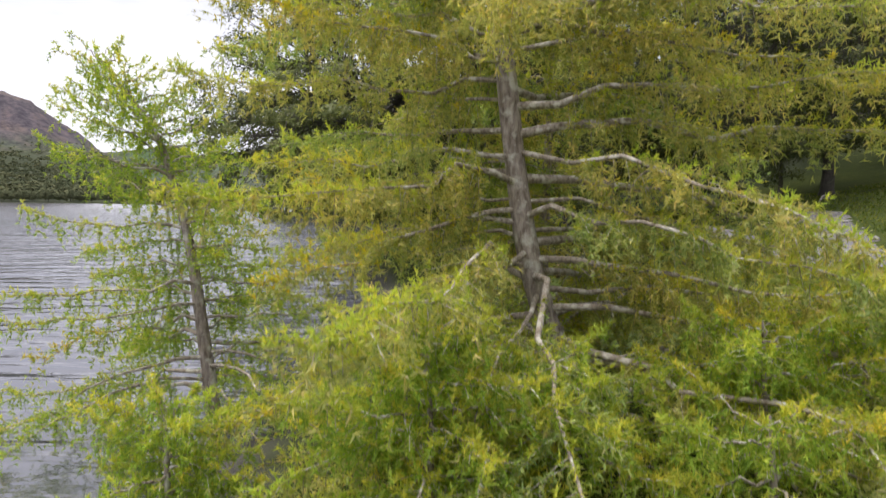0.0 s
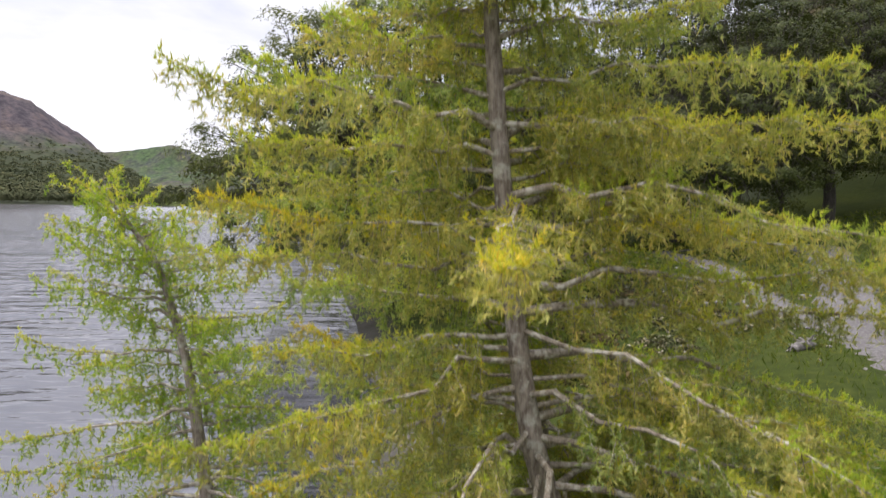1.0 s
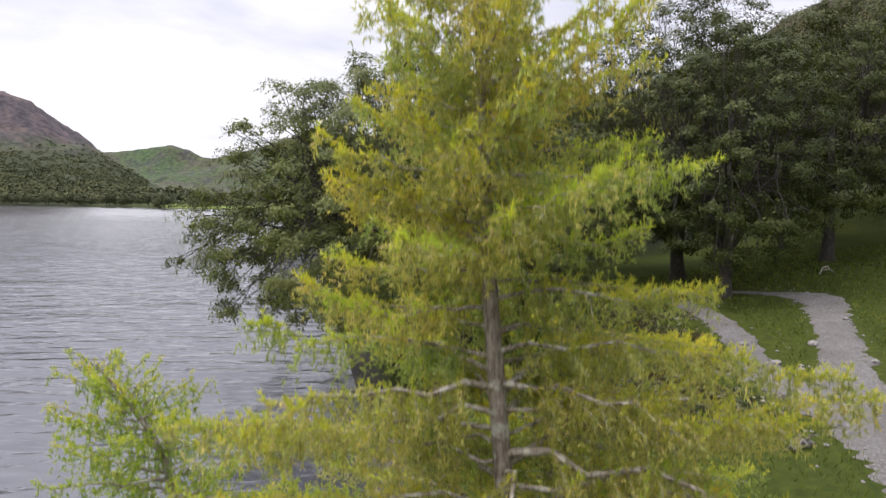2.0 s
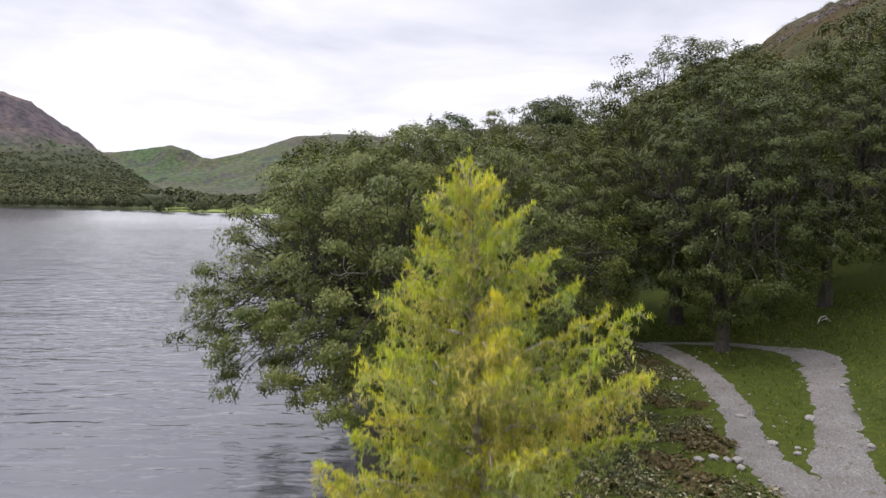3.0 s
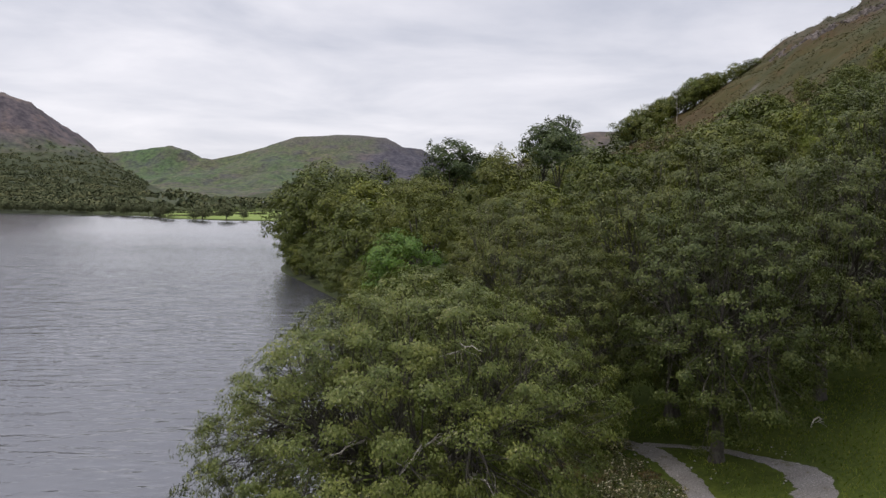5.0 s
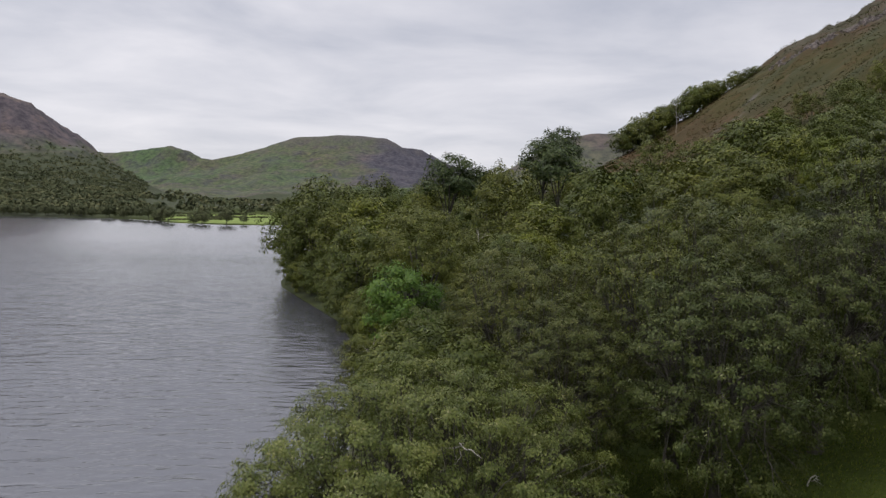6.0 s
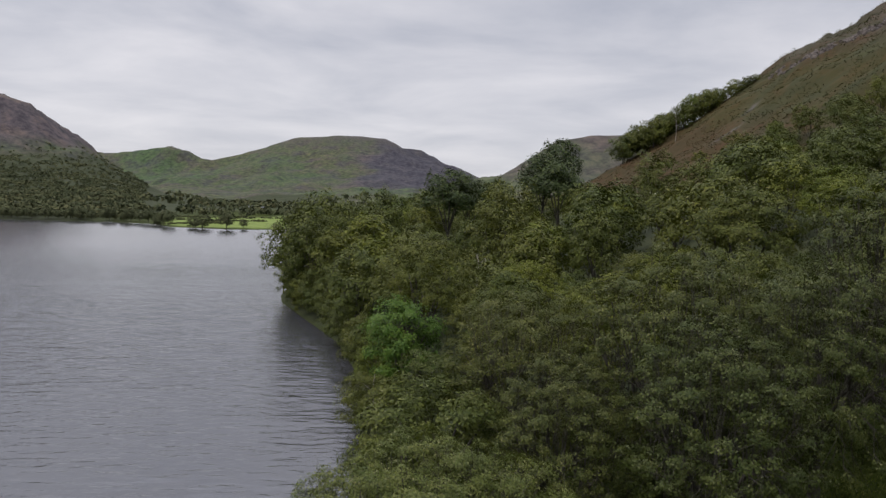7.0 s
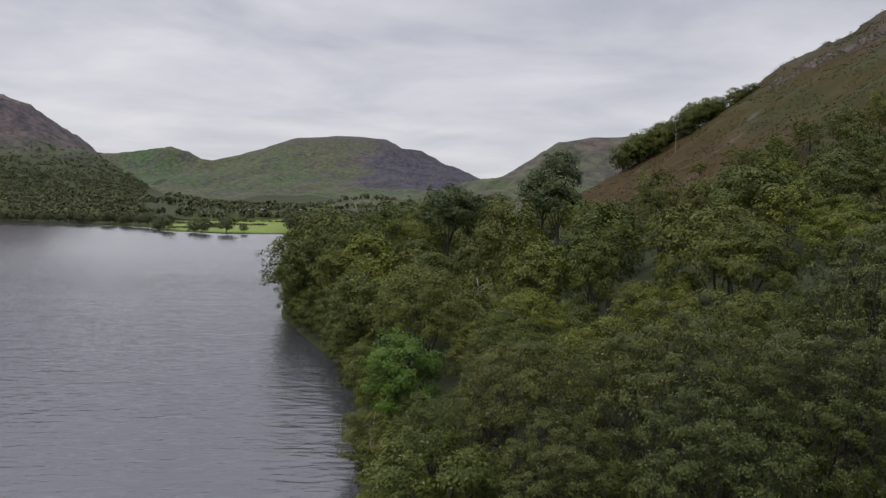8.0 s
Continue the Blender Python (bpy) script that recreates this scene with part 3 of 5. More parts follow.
# ---------------------------------------------------------------- paths
def ribbon(name, pts, widths, label):
    """A gravel path with ragged edges, laid on the ground."""
    pts = np.array(pts, float)
    d = np.concatenate([[0], np.cumsum(np.hypot(*np.diff(pts, axis=0).T))])
    u = np.arange(0, d[-1], 0.2)
    cx, cy, w = np.interp(u, d, pts[:, 0]), np.interp(u, d, pts[:, 1]), np.interp(u, d, widths)
    for _ in range(16):
        cx[1:-1] = (cx[:-2] + 2 * cx[1:-1] + cx[2:]) / 4
        cy[1:-1] = (cy[:-2] + 2 * cy[1:-1] + cy[2:]) / 4
    tx, ty = np.gradient(cx), np.gradient(cy)
    ln = np.hypot(tx, ty)
    nx, ny = ty / ln, -tx / ln
    cols = np.linspace(-1, 1, 9)
    rows = []
    for c in cols:
        rag = 1 + (0.5 * fbm(u * 1.0, u * 0 + c * 3, 2.6, 4, 3) + 0.4 * fbm(u * 1.0, u * 0 + c * 9, 0.8, 3, 5) if abs(c) > 0.7 else 0)
        x, y = cx + nx * w / 2 * c * rag, cy + ny * w / 2 * c * rag
        lift = 0.05 * (1 - c ** 4) + (-0.06 if abs(c) > 0.9 else 0.0)
        rows.append(np.stack([x, y, height(x, y) + lift], -1))
    v = np.stack(rows, 1)
    n, m = v.shape[:2]
    i = np.arange(n - 1)[:, None] * m
    j = np.arange(m - 1)[None]
    q = np.stack([i + j, i + j + 1, i + m + j + 1, i + m + j], -1).reshape(-1, 4)
    buf = Buf()
    buf.add(v.reshape(-1, 3), q)
    ob = new(name, buf.mesh(name, GRAVEL, True))
    tagged(ob, label, "path", kind="structure")
    return ob


PATH_A = [(5.6, 2), (9.0, 10), (11.3, 16), (11.9, 20), (11.3, 23.5), (11.7, 26), (12.7, 29.5), (13.2, 33), (13.5, 36.8), (12.9, 40.2), (11.4, 42.6), (8, 47)]
PATH_B = [(12.0, 17.5), (12.7, 20.5), (13.6, 23.2), (15.2, 26.2), (16.5, 29.0), (17.8, 31.8), (18.9, 34.2), (19.4, 36.0), (18.3, 37.6), (16.8, 39.6), (14.8, 41.0), (12.4, 42.0)]
ribbon("path", PATH_A, [2.4, 2.6, 2.9, 2.8, 2.0, 1.6, 1.6, 1.5, 1.55, 1.7, 1.3, 1.0], "grey gravel lakeside path worn through grass")
ribbon("path", PATH_B, [1.6, 2.2, 2.2, 1.9, 1.75, 1.9, 2.4, 2.2, 1.0, 0.7, 0.7, 0.7], "grey gravel side path curving round an oak")


# ---------------------------------------------------------------- broadleaved trees
def dome(rng, n, low):
    k = np.arange(n) + 0.5
    zc = 1 - (1 - low) * k / n
    az = k * 2.39996 + rng.uniform(0, 6.28)
    rr = np.sqrt(np.maximum(0.02, 1 - np.clip(zc, -1, 1) ** 2))
    return np.stack([np.cos(az) * rr, np.sin(az) * rr, zc], 1)


def crown_clumps(rng, rx, ry, rz, n, low=-0.35, lobes=12):
    """Places for clumps of leaves: billowing lobes set round a dome, clumps over each lobe."""
    d = dome(rng, lobes, low)
    lr = rng.uniform(0.30, 0.46, lobes)
    c = d * (1 - lr * 0.9)[:, None] * rng.uniform(0.86, 1.08, lobes)[:, None]
    per = max(3, n // lobes)
    out, facing = [], []
    for i in range(lobes):
        q = dome(rng, per, -0.25)
        q += rng.normal(0, 0.16, q.shape)
        t = unit(q + d[i] * 0.55)
        out.append(c[i] + t * lr[i] * rng.uniform(0.75, 1.1, (per, 1)))
        facing.append(t)
    return np.concatenate(out) * [rx, ry, rz], np.concatenate(facing)


def broadleaf(name, rng, tall, rx, ry, clumps, leaves, leaf_size, clump_r, leaf_mat, trunk_r=0.3, clear=0.2, limbs=6, fine=True, low=-0.35, bark=None, lean=(0, 0), droop=0.0, lobes=12, skew=0.0):
    """A tree with trunk, limbs and a crown of leaf clumps; its base at the origin."""
    root = new(name)
    bark = bark or OAK_BARK
    cz = tall * (0.5 + 0.5 * clear) + 0.0
    rz = tall - cz - clump_r * 0.5
    cc, facing = crown_clumps(rng, rx, ry, rz, clumps, low, lobes)
    cc[:, 2] -= droop * (np.hypot(cc[:, 0] / rx, cc[:, 1] / ry) ** 3) * np.clip(0.6 - cc[:, 2] / rz, 0, 1)
    cc[:, 2] -= skew * np.clip(-cc[:, 0] / rx, 0, 1.2) ** 1.4 * np.clip(0.5 + cc[:, 2] / rz, 0, 1)
    cc += [lean[0], lean[1], cz]
    cc[:, 2] = np.maximum(cc[:, 2], 0.9)
    fork = np.array([lean[0] * 0.25, lean[1] * 0.25, tall * max(clear, 0.16)])
    wood = Buf()
    trunk = np.array([[0, 0, -0.5], [0, 0, 0], [0.02, 0.0, 0.5], fork * 0.55 + [0.08, 0.05, 0], fork, (fork + [lean[0], lean[1], cz]) / 2, [lean[0], lean[1], cz]])
    wood.tube(trunk, np.array([1.7, 1.45, 1.08, 0.95, 0.85, 0.5, 0.25]) * trunk_r, 9 if fine else 6)
    lim_dirs = np.arange(limbs) * 2 * math.pi / limbs + rng.uniform(0, 6)
    az = np.arctan2(cc[:, 1] - lean[1], cc[:, 0] - lean[0])
    pick = np.argmin(np.abs((az[:, None] - lim_dirs[None] + math.pi) % (2 * math.pi) - math.pi), 1)
    for li in range(limbs):
        mine = cc[pick == li]
        if not len(mine):
            continue
        end = mine.mean(0) * 0.85 + np.array([lean[0], lean[1], cz]) * 0.15
        st = trunk[3] + (trunk[5] - trunk[3]) * rng.uniform(0.2, 0.9)
        b = bend(st, end, 7, 0.25, 0.14 if fine else 0.0, rng)
        rl = np.linspace(trunk_r * 0.5, trunk_r * 0.2, 7)
        if fine:
            lb = Buf()
            lb.tube(b, rl, 6)
            target = lb
        else:
            target = wood
            wood.tube(b[::2], rl[::2], 4)
        if fine:
            for c in mine:
                at = b[rng.integers(3, 7)]
                p = bend(at, c, 5, rng.uniform(-0.1, 0.35), 0.12, rng)
                target.tube(p, np.linspace(trunk_r * 0.10, 0.012, 5), 3)
                for _ in range(1):
                    e = c + rng.normal(0, clump_r * 0.55, 3)
                    target.tube(bend(p[3], e, 4, 0, 0.05, rng), np.linspace(0.02, 0.006, 4), 3)
            part("limb", lb, bark, root, smooth=True)
    part("trunk", wood, bark, root, smooth=True)
    crown = Buf()
    per_spray = 8 if fine else 5
    n = leaves // per_spray
    which = rng.integers(0, len(cc), n)
    d = unit(rng.normal(size=(n, 3)))
    d[:, 2] = np.where(d[:, 2] < -0.35, -d[:, 2], d[:, 2])
    per = len(cc) // lobes
    mate = (which // per) * per + rng.integers(0, per, n)
    slide = np.where(rng.random(n) < 0.14, rng.uniform(0, 0.5, n), 0.0)[:, None]
    spread = clump_r * rng.uniform(0.6, 1.25, len(cc))[which] * rng.uniform(0.05, 1.0, n) ** 0.42
    deep = np.where(rng.random(n) < 0.15, rng.uniform(0.62, 0.85, n), 1.0)[:, None]
    P = cc[which] * (1 - slide) + cc[np.minimum(mate, len(cc) - 1)] * slide + d * spread[:, None] * [1.15, 1.15, 0.7] + rng.normal(0, 0.05, (n, 3))
    P = np.array([lean[0], lean[1], cz]) * (1 - deep) + P * deep
    P[:, 2] = np.maximum(P[:, 2], 0.4)
    whole = unit((P - [lean[0], lean[1], cz - rz * 0.3]) / [rx, ry, rz])
    nrm = unit(whole * 0.4 + facing[which] * 0.55 + d * 0.35 + rng.normal(0, 0.2, (n, 3)) + [0, 0, 0.12])
    leaf_sprays(crown, P, nrm, leaf_size * rng.uniform(0.75, 1.3, n), per_spray, rng)
    part("crown", crown, leaf_mat, root)
    return root


def stand(root, x, y, turn=0.0, scale=1.0, sink=0.1):
    root.matrix_basis = Matrix.Translation((x, y, ground_z(x, y) - sink)) @ Matrix.Rotation(radians(turn), 4, "Z") @ Matrix.Scale(scale, 4)
    return root


def plant(template, x, y, turn, scale, sink=0.1, wide=1.0, z=None):
    m = Matrix.Translation((x, y, (ground_z(x, y) if z is None else z) - sink)) @ Matrix.Rotation(radians(turn), 4, "Z") @ Matrix.Diagonal((scale * wide, scale * wide, scale, 1))
    ob = copy_thing(template, m)
    return ob


def make_woods():
    rng = np.random.default_rng(11)
    # the great oak that leans out over the water
    big = broadleaf("oak_tree", rng, 13.4, 9.4, 8.0, 560, 220000, 0.12, 0.6, GREAT_OAK_LEAF, 0.42, 0.02, 9, True, -0.95, lean=(-2.6, -0.8), droop=3.2, lobes=38, skew=3.6)
    for at, to in (((-0.6, -2.0, 6.2), (-2.4, -7.0, 6.7)), ((0.2, -2.5, 5.0), (0.6, -7.2, 5.6)), ((-3.0, -2.0, 6.0), (-4.8, -6.6, 7.2)), ((-1.0, -2.0, 8.5), (-0.2, -5.6, 10.8))):
        lb = Buf()
        q = bend(at, to, 8, 0.5, 0.16, rng)
        lb.tube(q, np.linspace(0.06, 0.015, 8), 5)
        for _ in range(6):
            p = q[rng.integers(3, 8)]
            lb.tube(bend(p, p + rng.normal(0, 0.55, 3) + [0, -0.4, 0.1], 5, 0.1, 0.06, rng), np.linspace(0.022, 0.008, 5), 4)
        part("dead_limb", lb, PALE_BARK, big, "bare pale dead limb")
    stand(big, 1.0, 30.0)
    tagged(big, "broad dark green oak leaning out over the lake", "tree", "shore trees")
    # oaks beside the path
    near = []
    for i in range(3):
        o = broadleaf("oak_tree", rng, 15.8, 6.2 + 0.3 * i, 6.0, 270, 60000, 0.15, 0.62, NEAR_OAK_LEAF, 0.36, 0.06, 7, True, -1.0, droop=3.6, lobes=24)
        tagged(o, "mature green oak with dark trunk beside the gravel path", "tree", "woodland trees")
        near.append(o)
    stand(near[0], 15.7, 38.6, 20)
    stand(near[1], 15.8, 46.5, 140, 1.24)
    stand(near[2], 25.6, 46.2, 250, 1.12)
    placed = [(1.0, 30, 7.5), (15.7, 38.6, 5), (15.4, 46, 5), (25.2, 45.5, 5)]
    for i, (x, y, sc) in enumerate([(7.6, 42, 0.86), (36, 53, 1.2), (6.5, 53, 0.95)]):
        plant(near[i % 3], x, y, i * 77 + 30, sc)
        placed.append((x, y, 5))
    mids, fars = [], []
    kinds = [(14.5, 5.6, 13, 0.15), (12.5, 4.8, 11, 0.2), (16.0, 5.0, 14, 0.12), (11.0, 5.0, 9, 0.1), (13.5, 4.2, 12, 0.2), (15.0, 6.0, 16, 0.15)]
    for tall, r, lobes, clr in kinds:
        o = broadleaf("woodland_tree", rng, tall, r, r * rng.uniform(0.85, 1.1), lobes * 11, 14000, 0.24, 0.62, OAK_LEAF, 0.28, clr, 5, False, -0.4, lobes=lobes, lean=(rng.uniform(-0.8, 0.8), rng.uniform(-0.8, 0.8)))
        tagged(o, "rounded green broadleaved tree on the wooded slope", "tree", "woodland trees")
        mids.append(o)
    for tall, r, lobes, clr in kinds:
        o = broadleaf("woodland_tree", rng, tall, r, r * rng.uniform(0.85, 1.1), lobes * 7, 4400, 0.44, 0.72, OAK_LEAF, 0.28, clr * 0.5, 4, False, -0.5, lobes=lobes, lean=(rng.uniform(-0.8, 0.8), rng.uniform(-0.8, 0.8)))
        tagged(o, "rounded green broadleaved tree on the far wooded slope", "tree", "woodland trees")
        fars.append(o)
    # tall trees that stand above the rest
    pine = broadleaf("pine_tree", rng, 19.0, 4.6, 4.6, 70, 3600, 0.55, 1.0, PINE_LEAF, 0.3, 0.3, 5, False, -0.3, lobes=12)
    tagged(pine, "tall dark pine standing above the wood", "tree", "tall trees")
    stand(pine, 29, 174, 0, 1.28)
    for x, y, sc in ((26, 181, 1.1), (1.5, 176, 1.17), (7, 184, 1.05), (38, 228, 1.2)):
        plant(pine, x, y, x * 40, sc)
        placed.append((x, y, 3))
    placed += [(29, 174, 3), (-4.5, 77, 6.5), (-7, 69, 4)]
    first = set()
    count, tries = 0, 20000
    tx, ty = -45 + 235 * rng.random(tries), 46 + 290 * rng.random(tries) ** 1.1
    ts, tz = inland(tx, ty), height(tx, ty)
    for x, y, s, z in zip(tx, ty, ts, tz):
        if count >= 300:
            break
        if abs(x) > 0.70 * y + 6 or s < 1.0 or (x < -0.02 * y and y < 72):
            continue
        right = x > 0.40 * y + 4
        if s > (150 if right else 84) or (s > 60 and y > 215) or (right and y > 205):
            continue
        if (x - 22) ** 2 / 80 + (y - 37) ** 2 / 130 < 1 or (x - 20) ** 2 / 45 + (y - 59) ** 2 / 60 < 1:
            continue
        size = rng.uniform(0.72, 1.25) * (1.0 if y < 60 else 1.12)
        if x < 34 and y > 122:   # tall trees on the point
            size *= float(np.interp(x, [-20, 34], [1.22, 1.08]))
        if s > 95:   # lower growth high on the slope
            size *= 0.7
        rad = 5.2 * min(size, 1.2)
        if any((x - a) ** 2 + (y - b) ** 2 < (0.3 + (c + rad) * 0.82) ** 2 for a, b, c in placed):
            continue
        placed.append((x, y, rad))
        count += 1
        pool = mids if y < 95 else fars
        t = pool[rng.integers(len(pool))]
        turn, wd = rng.uniform(0, 360), rng.uniform(0.9, 1.15)
        if t.name not in first:
            first.add(t.name)
            t.matrix_basis = Matrix.Translation((x, y, z - 0.1)) @ Matrix.Rotation(radians(turn), 4, "Z")
        else:
            plant(t, x, y, turn, size, 0.2, wd, z)
    # low-skirted trees along the water's edge
    skirts = []
    for k in range(3):
        o = broadleaf("shore_tree", rng, 9.5 + k, 4.6, 4.4, 96, 8600, 0.29, 0.8, OAK_LEAF, 0.22, 0.0, 5, False, -1.0, lobes=14, droop=1.0, lean=(-1.2, -0.3))
        tagged(o, "green alder hanging low over the lake edge", "tree", "shore trees")
        skirts.append(o)
    spots = [(a, b) for a, b in ((-8.6, 69.5), (-5.2, 63), (-3.4, 56), (-8.6, 73), (-8.2, 84), (-9.8, 90), (-11.5, 96), (-13, 102), (-15, 109), (-17.5, 116), (-20.5, 123), (-24, 130), (-28, 138), (-31.5, 145), (-34.5, 152), (-36.8, 159), (-38.5, 166), (-39.5, 172))]
    for k, (x, y) in enumerate(spots):
        if k < 3:
            stand(skirts[k], x + 1.8, y, rng.uniform(-40, 40), 0.72)
        else:
            plant(skirts[k % 3], x + (1.8 if y < 120 else 4.0), y, rng.uniform(-60, 60), rng.uniform(0.9, 1.2) * float(np.interp(y, [74, 84, 96, 150], [0.72, 1.0, 1.0, 1.42])), 0.2, 0.9 if y > 120 else 1.05)
    # trees along the ridge
    ridge_tree = broadleaf("hawthorn_tree", rng, 9.0, 4.4, 4.2, 60, 2000, 0.5, 1.0, OAK_LEAF, 0.2, 0.0, 4, False, -1.0, lobes=11)
    tagged(ridge_tree, "dark wind-shaped thorn tree on the hill ridge", "tree", "ridge trees")
    stand(ridge_tree, 87, 334)
    for k in range(34):
        u = k / 33
        x = 87 + 62 * u + rng.uniform(-2, 2)
        y = 334 + rng.uniform(-6, 4)
        plant(ridge_tree, x, y, rng.uniform(0, 360), float(np.interp(u, [0, 0.35, 0.7, 1.0], [1.65, 1.6, 1.2, 0.45])) * rng.uniform(0.75, 1.15), 0.6, 1.1)
    # single thorn trees on the bracken slope
    for x, y, sc in ((88, 238, 0.55), (69, 232, 0.7), (62, 205, 0.8)):
        plant(fars[3], x, y, x, sc, 0.3)
    # the bright green sycamore on the shore
    g = broadleaf("sycamore_tree", rng, 13.5, 4.6, 4.6, 90, 12000, 0.32, 0.95, GREEN_LEAF, 0.25, 0.1, 5, False, -0.8)
    stand(g, -4.5, 77)
    tagged(g, "bright green sycamore at the water's edge", "tree", "shore trees")
    # trees on the far shore
    shore_far = broadleaf("shore_tree", rng, 11.5, 5.0, 5.0, 60, 1200, 0.95, 1.1, FAR_LEAF, 0.25, 0.03, 4, False, -0.85, lobes=12)
    tagged(shore_far, "dark broadleaved tree on the far lake shore", "tree", "far shore trees")
    stand(shore_far, -268, 655)
    far_spots = [(-176, 562, 1.3), (-197, 566, 1.25), (-206, 571, 1.0), (-240, 604, 1.3), (-252, 612, 1.0), (-163, 566, 0.7)]
    for k in range(40):
        u = k / 39
        x = -285 - 380 * u
        y0 = np.interp(-x, [262, 328, 452, 900], [640, 688, 712, 820])
        far_spots.append((x + rng.uniform(-4, 4), y0 + rng.uniform(5, 12), rng.uniform(0.85, 1.35)))
    # the wooded flat beyond the point
    flat = []
    fy = rng.uniform(572, 690, 4000)
    fx = fy * rng.uniform(-0.222, -0.02, 4000)
    for x, y, s, z in zip(fx, fy, inland(fx, fy), height(fx, fy)):
        if s > 4 and len(flat) < 90 and all((x - a) ** 2 + (y - b) ** 2 > 70 for a, b in flat):
            flat.append((x, y))
            sc = float(np.clip((21.0 - z) / 12.0, 0.9, 1.6)) * rng.uniform(0.85, 1.1)
            o = plant(shore_far, x, y, rng.uniform(0, 360), sc, 0.3, 1.1, z)
            tagged(o, "dark broadleaved tree on the wooded flat", "tree", "far shore trees")
    for x, y, sc in far_spots:
        o = plant(shore_far, x, y, rng.uniform(0, 360), sc, 0.3, 1.1)
        tagged(o, "dark broadleaved tree on the far lake shore", "tree", "far shore trees")


make_woods()


# ---------------------------------------------------------------- distant woods and fields
def make_far_woods():
    rng = np.random.default_rng(21)
    n = 34000
    x = rng.uniform(-1800, -150, n)
    y = rng.uniform(560, 2500, n)
    s = inland(x, y)
    z = height(x, y)
    thin = 45 * fbm(x, y, 200, 4, 17)
    keep = (s > 12) & (z + thin < 190) & (-x < 0.70 * y) & ~((x > -0.36 * y - 70) & (y < 900)) & ~((x > -0.43 * y + 30 * fbm(x, y, 120, 3, 61)) & (y >= 900))
    keep &= rng.random(n) < np.clip(1.2 - (z + thin) / 170, 0.06, 1) * np.where(s < 150, 1.0, 0.7)
    x, y, z = x[keep], y[keep], z[keep]
    m = len(x)
    r = rng.uniform(2.6, 5.4, m)
    per = 15
    d = unit(rng.normal(size=(m, per, 3)))
    d[..., 2] = np.abs(d[..., 2])
    P = np.stack([x, y, z + r * 0.4], -1)[:, None] + d * r[:, None, None] * [1, 1, 1.1]
    nrm = unit(d + rng.normal(0, 0.2, d.shape))
    buf = Buf()
    leaf_tris(buf, P.reshape(-1, 3), nrm.reshape(-1, 3), np.repeat(r * 1.0, per), rng)
    ob = new("far_woods", buf.mesh("far_woods", FAR_LEAF))
    tagged(ob, "dark woodland covering the lower fellside across the lake", "woodland", kind="stuff")
    # hedges and trees among the fields
    buf = Buf()
    pts = []
    for a, b, w in (((-300, 640), (-185, 615), 1.2), ((-290, 700), (-170, 672), 1.2), ((-300, 760), (-150, 735), 1.4), ((-215, 600), (-235, 860), 1.2), ((-330, 860), (-120, 840), 5.0), ((-420, 930), (-60, 900), 6.0), ((-560, 1260), (-40, 1210), 7.0), ((-640, 1480), (-60, 1440), 7.0), ((-700, 1760), (-100, 1720), 8.0)):
        ln = math.dist(a, b)
        k = int(ln / (w * 0.9))
        u = rng.random(k)
        hx, hy = a[0] + (b[0] - a[0]) * u + rng.normal(0, w * 0.5, k), a[1] + (b[1] - a[1]) * u + rng.normal(0, w * 0.5, k)
        pts.append((hx, hy, w * rng.uniform(0.5, 1.3, k)))
    hx, hy, hr = (np.concatenate(c) for c in zip(*pts))
    d = unit(rng.normal(size=(len(hx), per, 3)))
    d[..., 2] = np.abs(d[..., 2])
    P = np.stack([hx, hy, height(hx, hy) + hr * 0.3], -1)[:, None] + d * hr[:, None, None]
    leaf_tris(buf, P.reshape(-1, 3), unit(d + rng.normal(0, 0.3, d.shape)).reshape(-1, 3), np.repeat(hr * 1.1, per), rng)
    ob = new("hedgerows", buf.mesh("hedgerows", FAR_LEAF))
    tagged(ob, "dark hedges and tree rows between green fields", "hedge", kind="stuff")


make_far_woods()


